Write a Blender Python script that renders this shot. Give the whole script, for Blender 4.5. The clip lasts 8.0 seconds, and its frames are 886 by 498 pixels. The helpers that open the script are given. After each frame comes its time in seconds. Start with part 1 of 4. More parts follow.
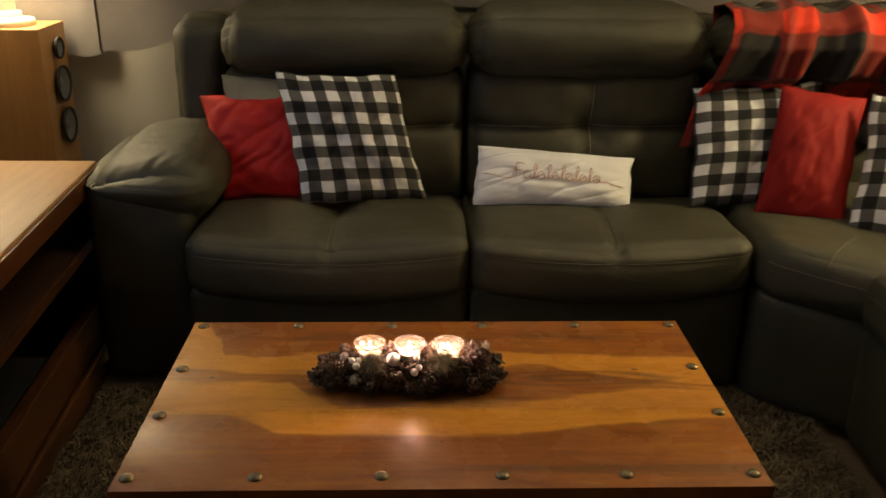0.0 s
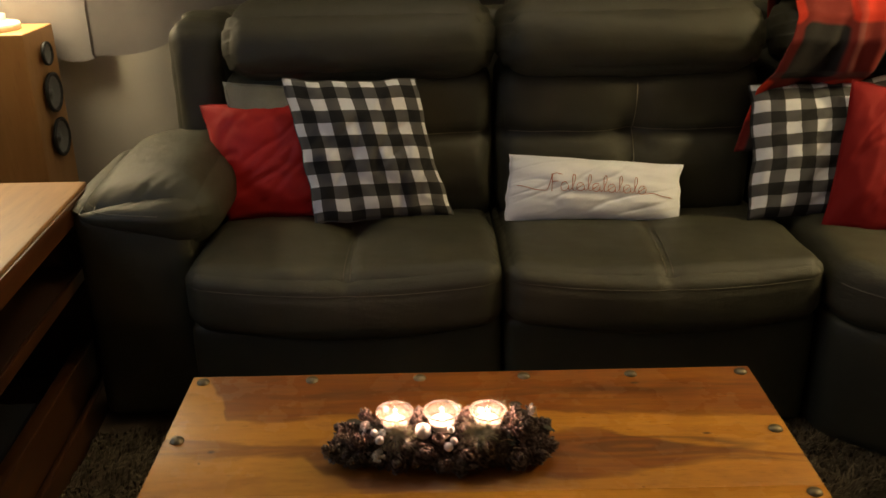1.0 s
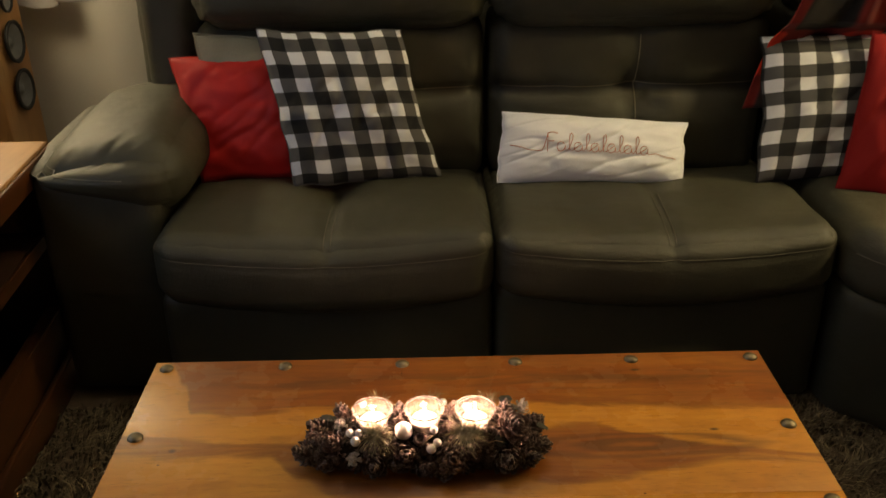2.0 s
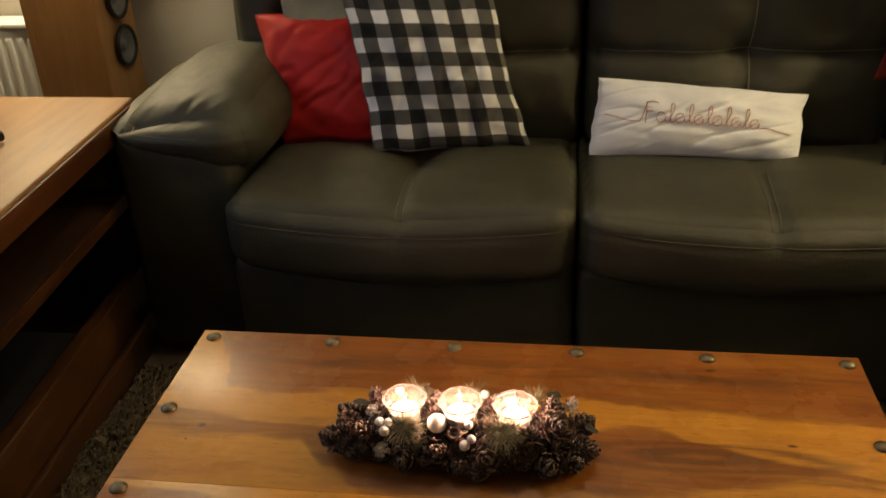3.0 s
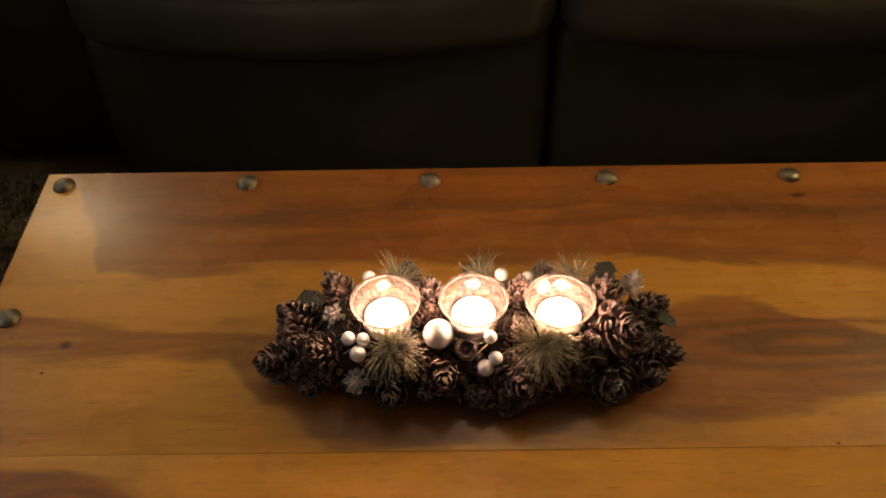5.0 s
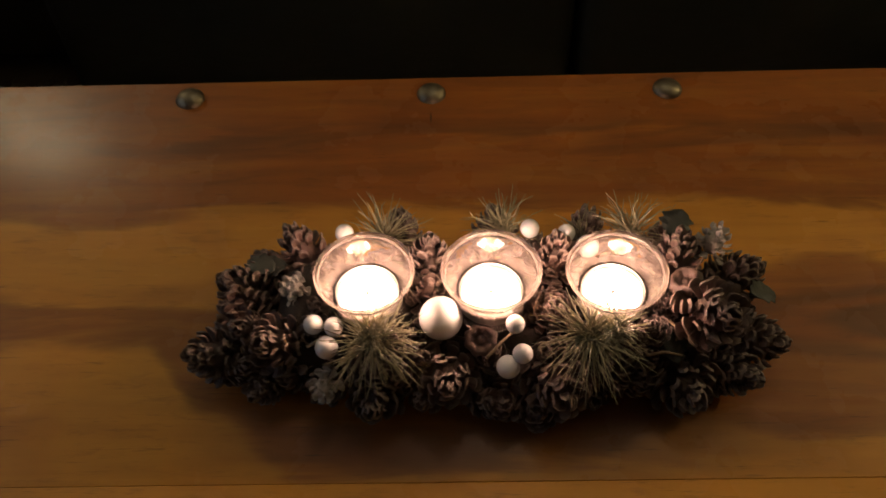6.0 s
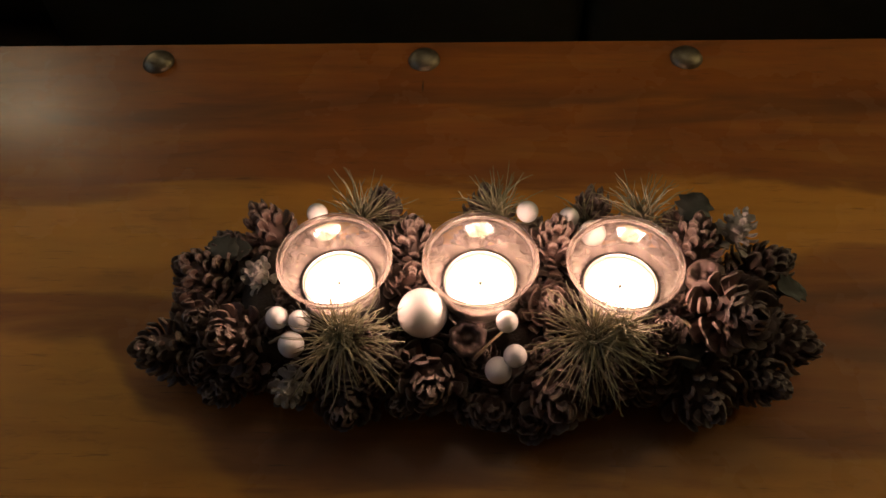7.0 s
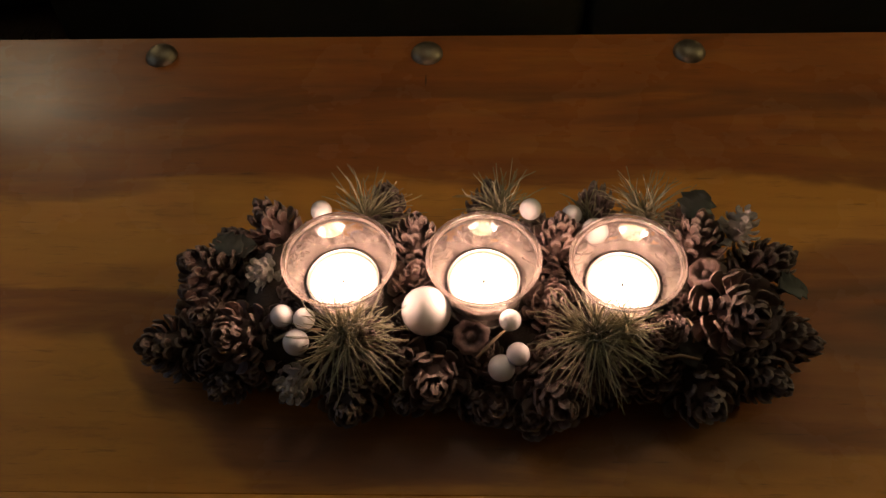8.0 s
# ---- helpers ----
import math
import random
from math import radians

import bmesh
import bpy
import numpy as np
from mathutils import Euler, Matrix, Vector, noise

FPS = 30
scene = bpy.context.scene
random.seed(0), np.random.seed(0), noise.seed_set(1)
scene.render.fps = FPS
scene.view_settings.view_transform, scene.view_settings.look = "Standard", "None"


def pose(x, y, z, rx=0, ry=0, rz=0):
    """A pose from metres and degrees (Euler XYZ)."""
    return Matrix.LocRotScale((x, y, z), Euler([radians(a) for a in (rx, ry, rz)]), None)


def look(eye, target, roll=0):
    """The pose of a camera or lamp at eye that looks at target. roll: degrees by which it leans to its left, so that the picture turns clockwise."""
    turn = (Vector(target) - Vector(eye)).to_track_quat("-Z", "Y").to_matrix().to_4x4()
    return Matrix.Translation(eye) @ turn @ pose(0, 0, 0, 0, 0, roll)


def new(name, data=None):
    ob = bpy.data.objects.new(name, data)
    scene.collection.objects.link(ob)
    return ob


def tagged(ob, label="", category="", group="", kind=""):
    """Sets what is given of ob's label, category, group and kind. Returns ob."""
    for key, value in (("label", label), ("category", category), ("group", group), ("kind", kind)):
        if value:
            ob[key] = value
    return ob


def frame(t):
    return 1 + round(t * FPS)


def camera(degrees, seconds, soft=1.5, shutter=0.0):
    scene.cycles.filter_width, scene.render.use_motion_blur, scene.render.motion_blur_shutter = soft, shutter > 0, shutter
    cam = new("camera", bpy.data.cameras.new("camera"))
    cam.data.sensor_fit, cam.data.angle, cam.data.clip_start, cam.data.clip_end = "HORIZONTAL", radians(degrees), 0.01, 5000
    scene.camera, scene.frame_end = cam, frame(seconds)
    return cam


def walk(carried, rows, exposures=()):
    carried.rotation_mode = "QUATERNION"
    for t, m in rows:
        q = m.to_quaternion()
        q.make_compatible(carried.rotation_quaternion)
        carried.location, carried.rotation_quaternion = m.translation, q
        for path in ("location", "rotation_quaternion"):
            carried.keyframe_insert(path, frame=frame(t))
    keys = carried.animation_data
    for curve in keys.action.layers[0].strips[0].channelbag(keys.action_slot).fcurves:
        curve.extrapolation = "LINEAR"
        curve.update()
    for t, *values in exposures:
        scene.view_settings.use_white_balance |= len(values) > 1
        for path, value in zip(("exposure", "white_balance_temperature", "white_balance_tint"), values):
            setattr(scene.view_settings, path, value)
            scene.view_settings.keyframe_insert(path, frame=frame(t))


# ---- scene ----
cam = camera(52.2, 8.0, shutter=0.5)
PATH = [
    (0, (-0.037, -0.062, 1.269), (0.015, 1.8, 0.541), 0.5),
    (0.5, (-0.023, 0.06, 1.267), (-0.038, 1.915, 0.52), 0.1),
    (1, (-0.056, 0.213, 1.272), (-0.045, 2.061, 0.506), -1.0),
    (1.2, (-0.086, 0.251, 1.286), (-0.027, 2.088, 0.497), -0.9),
    (2.5, (0.025, 0.42, 1.247), (-0.071, 2.195, 0.33), -1.3),
    (3, (0.07, 0.475, 1.231), (-0.199, 2.217, 0.286), -2.5),
    (3.5, (0.048, 0.556, 1.222), (-0.215, 2.227, 0.154), -2.0),
    (4, (-0.024, 0.694, 1.205), (-0.111, 2.296, 0.01), -1.0),
    (4.5, (-0.07, 0.79, 1.153), (-0.065, 2.273, -0.189), 0.0),
    (4.7, (-0.072, 0.832, 1.126), (-0.074, 2.274, -0.26), -0.5),
    (5.8, (-0.075, 1.054, 0.961), (-0.114, 2.295, -0.607), -2.6),
    (6, (-0.07, 1.072, 0.935), (-0.115, 2.298, -0.645), -2.7),
    (6.5, (-0.063, 1.1, 0.899), (-0.116, 2.304, -0.697), -2.1),
    (7, (-0.058, 1.115, 0.885), (-0.126, 2.302, -0.723), -2.7),
    (7.5, (-0.057, 1.12, 0.881), (-0.13, 2.295, -0.736), -2.9),
    (8, (-0.059, 1.12, 0.892), (-0.13, 2.275, -0.739), -2.9),
]
walk(cam, [(t, look(eye, target, roll)) for t, eye, target, roll in PATH],
     exposures=[(0.0, 0.14, 6500, 10), (1.0, 0.04, 6400, 10), (2.5, 0.26, 6380, 9), (4.0, 0.2, 6420, 9), (4.5, 0.13, 6500, 9), (5.8, -0.74, 6150, 9), (6.5, -1.09, 5980, 9), (8.0, -1.24, 5880, 9)])

# ---- world and large lights ----
world = bpy.data.worlds.new("dim_room")
scene.world = world
world.use_nodes = True
world.node_tree.nodes["Background"].inputs[0].default_value = (0.9, 0.8, 0.7, 1)
world.node_tree.nodes["Background"].inputs[1].default_value = 0.004

WARM = (1.0, 0.78, 0.40)
LEFT_LAMP, RIGHT_LAMP = (-1.31, 2.83, 1.24), (2.05, 1.9, 1.62)


def bulb(name, at, watts, colour, radius):
    data = bpy.data.lights.new(name, "POINT")
    data.energy, data.color, data.shadow_soft_size = watts, colour, radius
    ob = new(name, data)
    ob.location = at
    return ob


bulb("bulb", LEFT_LAMP, 37.0, (1.0, 0.81, 0.49), 0.12)
bulb("bulb", RIGHT_LAMP, 84.0, WARM, 0.1)
# unseen fill light, added overhead to brighten seats and headrests
OVERHEAD_FILL = (0.1, 2.05, 2.22)
bulb("bulb", OVERHEAD_FILL, 9.5, (1.0, 0.84, 0.58), 0.1)


# ---- materials ----
class Nodes:
    """A short way to write node trees."""

    def __init__(self, name):
        self.mat = bpy.data.materials.new(name)
        self.mat.use_nodes = True
        self.tree = self.mat.node_tree
        self.bsdf = self.tree.nodes["Principled BSDF"]

    def put(self, socket, value):
        if isinstance(value, bpy.types.NodeSocket):
            self.tree.links.new(value, socket)
        elif isinstance(value, (tuple, list)) and len(value) == 3 and socket.type == "RGBA":
            socket.default_value = (*value, 1)
        else:
            socket.default_value = value

    def node(self, kind, out=0, settings=None, **inputs):
        n = self.tree.nodes.new("ShaderNode" + kind)
        settings = settings or {}
        if "feature" in settings:
            n.feature = settings["feature"]
        if "operation" in settings:
            n.operation = settings["operation"]
        if "wave_type" in settings:
            n.wave_type, n.bands_direction = settings["wave_type"], settings["bands_direction"]
        for key, value in inputs.items():
            self.put(n.inputs[int(key[1:])] if key[0] == "i" and key[1:].isdigit() else n.inputs[key], value)
        return n.outputs[out]

    def math(self, op, a, b=0.0, c=0.0):
        n = self.tree.nodes.new("ShaderNodeMath")
        n.operation = op
        for socket, value in zip(n.inputs, (a, b, c)):
            self.put(socket, value)
        return n.outputs[0]

    def coords(self, which="Object"):
        return self.tree.nodes.new("ShaderNodeTexCoord").outputs[which]

    def scaled(self, vector, scale, location=(0, 0, 0)):
        return self.node("Mapping", i0=vector, i1=location, i3=scale)

    def noise(self, vector, scale, detail=3.0, rough=0.55, distort=0.0):
        return self.node("TexNoise", Vector=vector, Scale=scale, Detail=detail, Roughness=rough, Distortion=distort)

    def ramp(self, value, stops, mode="LINEAR"):
        n = self.tree.nodes.new("ShaderNodeValToRGB")
        n.color_ramp.interpolation = mode
        els = n.color_ramp.elements
        while len(els) < len(stops):
            els.new(0.5)
        for el, (place, colour) in zip(els, stops):
            el.position = place
            el.color = (*colour, 1) if isinstance(colour, tuple) else (colour, colour, colour, 1)
        self.put(n.inputs[0], value)
        return n.outputs[0]

    def mix(self, factor, a, b, blend="MIX"):
        n = self.tree.nodes.new("ShaderNodeMix")
        n.data_type, n.blend_type = "RGBA", blend
        self.put(n.inputs[0], factor)
        self.put(n.inputs[6], a)
        self.put(n.inputs[7], b)
        return n.outputs[2]

    def step(self, value, lo, hi):
        n = self.tree.nodes.new("ShaderNodeMapRange")
        n.interpolation_type = "SMOOTHSTEP"
        for socket, v in zip(n.inputs, (value, lo, hi, 0.0, 1.0)):
            self.put(socket, v)
        return n.outputs[0]

    def bump(self, height, strength=0.3, distance=0.002):
        n = self.tree.nodes.new("ShaderNodeBump")
        n.inputs["Strength"].default_value, n.inputs["Distance"].default_value = strength, distance
        self.put(n.inputs["Height"], height)
        self.put(self.bsdf.inputs["Normal"], n.outputs[0])

    def done(self, colour=None, rough=None, metal=None, **more):
        for key, value in (("Base Color", colour), ("Roughness", rough), ("Metallic", metal), *more.items()):
            if value is not None:
                self.put(self.bsdf.inputs[key], value)
        return self.mat


def plain(name, colour, rough=0.6, metal=0.0, scale=40.0, vary=0.25, bump=0.15, **more):
    """A surface with blotches and grain at two scales."""
    k = Nodes(name)
    p = k.coords()
    big, fine = k.noise(p, scale * 0.12, 3), k.noise(p, scale * 4, 4)
    shade = k.math("ADD", k.math("MULTIPLY", big, 0.6), k.math("MULTIPLY", fine, 0.4))
    lo, hi = tuple(c * (1 - vary) for c in colour), tuple(min(1, c * (1 + vary)) for c in colour)
    k.bump(fine, bump, 0.001)
    return k.done(k.ramp(shade, [(0.3, lo), (0.7, hi)]), k.math("ADD", rough - 0.06, k.math("MULTIPLY", big, 0.12)), metal, **more)


def leather_material():
    k = Nodes("dark_leather")
    p = k.coords()
    cells = k.node("TexVoronoi", settings={"feature": "DISTANCE_TO_EDGE"}, Vector=p, Scale=330.0)
    grain = k.ramp(cells, [(0.0, 0.0), (0.25, 1.0)])
    creases = k.noise(k.scaled(p, (1, 1, 2.2)), 22, 5, 0.62, 1.2)
    blotch = k.noise(p, 6, 3)
    folds = k.noise(k.scaled(p, (7, 12, 16)), 1.0, 3, 0.5, 1.5)
    k.bump(k.math("ADD", k.math("MULTIPLY", grain, 0.22), k.math("ADD", creases, k.math("MULTIPLY", folds, 1.6))), 0.42, 0.0034)
    colour = k.ramp(blotch, [(0.3, (0.0355, 0.0338, 0.0203)), (0.7, (0.054, 0.0513, 0.0305))])
    return k.done(colour, k.math("ADD", 0.44, k.math("MULTIPLY", creases, 0.18)))


def table_wood(name, front):
    """Rosewood plank: brown heartwood and yellow sapwood, with streaks along x."""
    k = Nodes(name)
    p = k.scaled(k.coords(), (1, 1, 1), (0, 1.335, 0))
    xyz = k.tree.nodes.new("ShaderNodeSeparateXYZ")
    k.put(xyz.inputs[0], p)
    x, y = xyz.outputs[0], xyz.outputs[1]
    streak = k.math("ADD", k.math("MULTIPLY", k.noise(k.scaled(p, (4, 46, 4)), 1.0, 5, 0.6, 0.6), 0.5), k.math("MULTIPLY", k.noise(k.scaled(p, (3.5, 9, 3)), 1.0, 4, 0.6, 0.8), 0.5))
    wave = k.noise(k.scaled(p, (4, 22, 4), (3.1, 0.4, 0)), 1.0, 4, 0.6, 0.9)
    pores = k.noise(k.scaled(p, (26, 420, 26)), 1.0, 3, 0.7)
    wobble = k.math("MULTIPLY", k.math("SUBTRACT", wave, 0.5), 0.045)
    yy = k.math("ADD", y, wobble)
    along = k.math("ADD", x, 0.5)

    def above(bounds, lo, hi, soft, mode="B_SPLINE"):
        curve = k.ramp(along, [(place + 0.5, (b - lo) / (hi - lo)) for place, b in bounds], mode)
        line = k.math("ADD", lo, k.math("MULTIPLY", curve, hi - lo))
        return k.step(k.math("SUBTRACT", yy, line), -soft, soft)

    if front:
        heart = k.math("SUBTRACT", 1.0, above([(-0.5, 1.262), (-0.4, 1.268), (-0.33, 1.254), (-0.27, 1.198), (0.1, 1.192), (0.3, 1.236), (0.48, 1.246)], 1.1, 1.4, 0.006))
        knot = k.node("VectorMath", 1, {"operation": "DISTANCE"}, i0=k.scaled(p, (1, 2.0, 0)), i1=(-0.375, 2.462, 0))
        rings = k.math("SINE", k.math("MULTIPLY", k.math("ADD", knot, k.math("MULTIPLY", wave, 0.05)), 230.0))
        extra = k.math("MULTIPLY", k.step(knot, 0.11, 0.02), k.math("ADD", 0.35, k.math("MULTIPLY", rings, 0.25)))
        dark = k.math("MULTIPLY", k.step(k.math("ABSOLUTE", k.math("SUBTRACT", yy, 1.105)), 0.022, 0.0), k.step(x, -0.1, 0.25))
    else:
        far = above([(-0.5, 1.69), (-0.47, 1.61), (-0.435, 1.55), (-0.405, 1.485), (-0.345, 1.472), (-0.243, 1.486), (0.0, 1.489), (0.19, 1.486), (0.5, 1.468)], 1.35, 1.75, 0.009, "EASE")
        under = k.math("SUBTRACT", 1.0, above([(-0.5, 1.432), (-0.42, 1.419), (-0.35, 1.408), (-0.244, 1.4), (-0.05, 1.4), (0.112, 1.422), (0.18, 1.44), (0.235, 1.419), (0.287, 1.395), (0.34, 1.383), (0.5, 1.35)], 1.25, 1.5, 0.005))
        over = above([(-0.5, 1.393), (-0.4, 1.378), (-0.276, 1.382), (-0.222, 1.326), (-0.165, 1.287), (0.0, 1.3), (0.076, 1.319), (0.126, 1.302), (0.21, 1.314), (0.27, 1.334), (0.37, 1.351), (0.5, 1.348)], 1.2, 1.45, 0.011, "EASE")
        heart = k.math("MAXIMUM", far, k.math("MULTIPLY", k.math("MULTIPLY", under, over), k.math("ADD", 0.6, k.math("MULTIPLY", k.step(k.math("ADD", x, k.math("MULTIPLY", wobble, 3.0)), -0.36, -0.12), 0.4))))
        eye = k.node("VectorMath", 1, {"operation": "DISTANCE"}, i0=k.scaled(p, (0.42, 2.6, 0)), i1=(0.105, 3.60, 0))
        rings = k.math("SINE", k.math("MULTIPLY", k.math("ADD", eye, k.math("MULTIPLY", wave, 0.06)), 150.0))
        extra = k.math("MULTIPLY", k.step(eye, 0.12, 0.03), k.math("ADD", 0.55, k.math("MULTIPLY", rings, 0.4)))
        dark = k.math("MULTIPLY", k.step(k.math("ABSOLUTE", k.math("SUBTRACT", yy, 1.558)), 0.03, 0.0), k.step(wave, 0.42, 0.6))
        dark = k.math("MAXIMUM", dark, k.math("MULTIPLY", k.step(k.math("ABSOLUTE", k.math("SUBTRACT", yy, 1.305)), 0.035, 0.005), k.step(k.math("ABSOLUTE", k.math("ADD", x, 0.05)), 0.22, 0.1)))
    sap = k.ramp(streak, [(0.3, (0.46, 0.178, 0.013)), (0.7, (0.6, 0.268, 0.026))])
    brown = k.ramp(streak, [(0.28, (0.165, 0.043, 0.004)), (0.5, (0.27, 0.081, 0.007)), (0.68, (0.37, 0.137, 0.013))])
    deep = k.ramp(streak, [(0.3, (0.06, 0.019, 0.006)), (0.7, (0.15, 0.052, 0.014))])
    colour = k.mix(heart, sap, brown)
    edge = k.math("MULTIPLY", k.math("MULTIPLY", heart, k.math("SUBTRACT", 1.0, heart)), 4.0)
    colour = k.mix(k.math("MULTIPLY", edge, k.step(wave, 0.35, 0.6)), colour, k.mix(0.45, colour, (0.12, 0.035, 0.006)))
    flame_figure = k.math("SINE", k.math("MULTIPLY", k.math("ADD", yy, k.math("MULTIPLY", k.noise(k.scaled(p, (2.2, 5, 2), (7, 2, 0)), 1.0, 3, 0.5, 0.4), 0.16)), 260.0))
    colour = k.mix(k.math("MULTIPLY", k.step(flame_figure, 0.2, 1.0), k.math("ADD", 0.05, k.math("MULTIPLY", heart, 0.14))), colour, deep)
    cloud = k.noise(k.scaled(p, (7, 13, 7), (1.3, 5.1, 0)), 1.0, 3, 0.6, 0.5)
    colour = k.mix(k.math("MULTIPLY", k.step(cloud, 0.5, 0.7), 0.32), colour, brown)
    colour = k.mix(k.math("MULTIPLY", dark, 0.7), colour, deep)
    colour = k.mix(k.math("MINIMUM", extra, 0.75), colour, deep)
    colour = k.mix(k.step(pores, 0.62, 0.74), colour, k.mix(0.45, colour, (0.03, 0.012, 0.004)))
    specks = k.node("TexVoronoi", Vector=k.scaled(p, (1, 1.6, 1)), Scale=9.0)
    colour = k.mix(k.step(specks, 0.028, 0.014), colour, (0.035, 0.014, 0.006))
    marks = ((0.363, 1.416, 90, 240), (-0.3, 1.3, 300, 300)) if front else ((-0.093, 1.576, 900, 120), (0.363, 1.416, 110, 260), (-0.414, 1.392, 130, 170), (0.28, 1.572, 110, 220))
    for mx, my, sx, sy in marks:
        d = k.node("VectorMath", 1, {"operation": "DISTANCE"}, i0=k.scaled(p, (sx, sy, 0)), i1=(mx * sx, my * sy, 0))
        colour = k.mix(k.math("MULTIPLY", k.step(k.math("ADD", d, wave), 1.6, 0.7), 0.85), colour, (0.03, 0.01, 0.004))
    flecks = k.noise(k.scaled(p, (34, 150, 30), (2.0, 7.0, 0)), 1.0, 5, 0.7, 0.3)
    colour = k.mix(k.math("MULTIPLY", k.step(flecks, 0.52, 0.75), 0.3), colour, deep)
    smear = k.noise(p, 14, 4)
    k.bump(k.math("ADD", pores, k.math("MULTIPLY", streak, 0.6)), 0.1, 0.0006)
    return k.done(colour, k.math("ADD", 0.38, k.math("MULTIPLY", smear, 0.2)), **{"Specular IOR Level": 0.32, "Coat Weight": 0.3, "Coat Roughness": k.math("ADD", 0.19, k.math("MULTIPLY", smear, 0.16))})


def long_wood(name, colours, stretch, rough=0.45):
    """Wood with streaks along one axis; stretch: how dense they are along x, y and z."""
    k = Nodes(name)
    p = k.coords()
    streak = k.noise(k.scaled(p, stretch), 1.0, 6, 0.62, 0.8)
    fine = k.noise(k.scaled(p, tuple(s * 6 for s in stretch)), 1.0, 3)
    c = k.ramp(streak, [(0.3, colours[0]), (0.52, colours[1]), (0.72, colours[2])])
    c = k.mix(k.step(fine, 0.6, 0.75), c, k.mix(0.3, c, (0.03, 0.012, 0.004)))
    k.bump(k.math("ADD", fine, streak), 0.12, 0.0008)
    return k.done(c, k.math("ADD", rough - 0.08, k.math("MULTIPLY", streak, 0.16)))


def check_fabric(name, n, light, mid, dark, duty=0.5, tone=0.0, rough=0.9, lines=None, shift=0.25, rise=0.3, soft=0.025):
    """Woven checks over the UVs: n repeats across and up."""
    k = Nodes(name)
    uv = k.coords("UV")
    wob = k.noise(uv, 5, 2)
    xyz = k.tree.nodes.new("ShaderNodeSeparateXYZ")
    k.put(xyz.inputs[0], uv)

    def stripe(axis, times, shift):
        s = k.math("FRACT", k.math("ADD", k.math("MULTIPLY", k.math("ADD", axis, k.math("MULTIPLY", wob, 0.012)), times), shift))
        return k.step(k.math("ABSOLUTE", k.math("SUBTRACT", s, 0.5)), duty / 2 + soft, duty / 2 - soft)

    a, b = stripe(xyz.outputs[0], n[0], shift), stripe(xyz.outputs[1], n[1], rise)
    weave = k.node("TexWave", settings={"wave_type": "BANDS", "bands_direction": "DIAGONAL"}, Vector=uv, Scale=130.0)
    total = k.math("ADD", a, b)
    colour = k.mix(k.step(total, 0.25, 0.75), light, mid)
    colour = k.mix(k.step(total, 1.25, 1.75), colour, dark)
    if lines:
        s = k.math("FRACT", k.math("ADD", k.math("MULTIPLY", xyz.outputs[0], n[0]), 0.72))
        t = k.math("FRACT", k.math("ADD", k.math("MULTIPLY", xyz.outputs[1], n[1]), 0.7))
        thin = k.math("MAXIMUM", k.step(k.math("ABSOLUTE", k.math("SUBTRACT", s, 0.5)), 0.05, 0.03), k.step(k.math("ABSOLUTE", k.math("SUBTRACT", t, 0.5)), 0.05, 0.03))
        colour = k.mix(k.math("MULTIPLY", thin, 0.16), colour, lines)
    colour = k.mix(k.math("MULTIPLY", weave, 0.12), colour, dark)
    fuzz = k.noise(uv, 160, 3)
    k.bump(k.math("ADD", k.math("MULTIPLY", weave, 0.5), fuzz), 0.25, 0.0012)
    k.bsdf.inputs["Sheen Weight"].default_value = tone
    return k.done(colour, rough)


def cloth(name, colour, scale=300.0, rough=0.9, sheen=0.2, vary=0.2):
    k = Nodes(name)
    p = k.coords()
    weave = k.noise(p, scale, 3)
    blot = k.noise(p, 9, 4)
    lo, hi = tuple(c * (1 - vary) for c in colour), tuple(c * (1 + vary) for c in colour)
    k.bump(weave, 0.3, 0.0012)
    k.bsdf.inputs["Sheen Weight"].default_value = sheen
    return k.done(k.ramp(k.math("ADD", k.math("MULTIPLY", blot, 0.7), k.math("MULTIPLY", weave, 0.3)), [(0.35, lo), (0.65, hi)]), rough)


def glow(name, colour, strength):
    k = Nodes(name)
    return k.done(colour, 0.5, **{"Emission Color": colour, "Emission Strength": strength})


def glass_material():
    """Clear smeared glass; its pink haze holds the flame's glow as colour."""
    k = Nodes("cup_glass")
    smear = k.noise(k.coords(), 70, 4, 0.6, 1.0)
    k.bump(smear, 0.06, 0.001)
    k.done((0.98, 0.95, 0.93), 0.06, **{"Transmission Weight": 1.0, "IOR": 1.4})
    glow_film = k.node("BsdfTranslucent", Color=(0.95, 0.74, 0.64))
    glow_haze = k.node("BsdfDiffuse", Color=(0.9, 0.74, 0.66))
    both = k.node("MixShader", i0=0.5, i1=glow_film, i2=glow_haze)
    mixed = k.node("MixShader", i0=k.math("ADD", 0.03, k.math("MULTIPLY", k.step(smear, 0.42, 0.68), 0.1)), i1=k.bsdf.outputs[0], i2=both)
    k.tree.links.new(mixed, k.tree.nodes["Material Output"].inputs[0])
    return k.mat


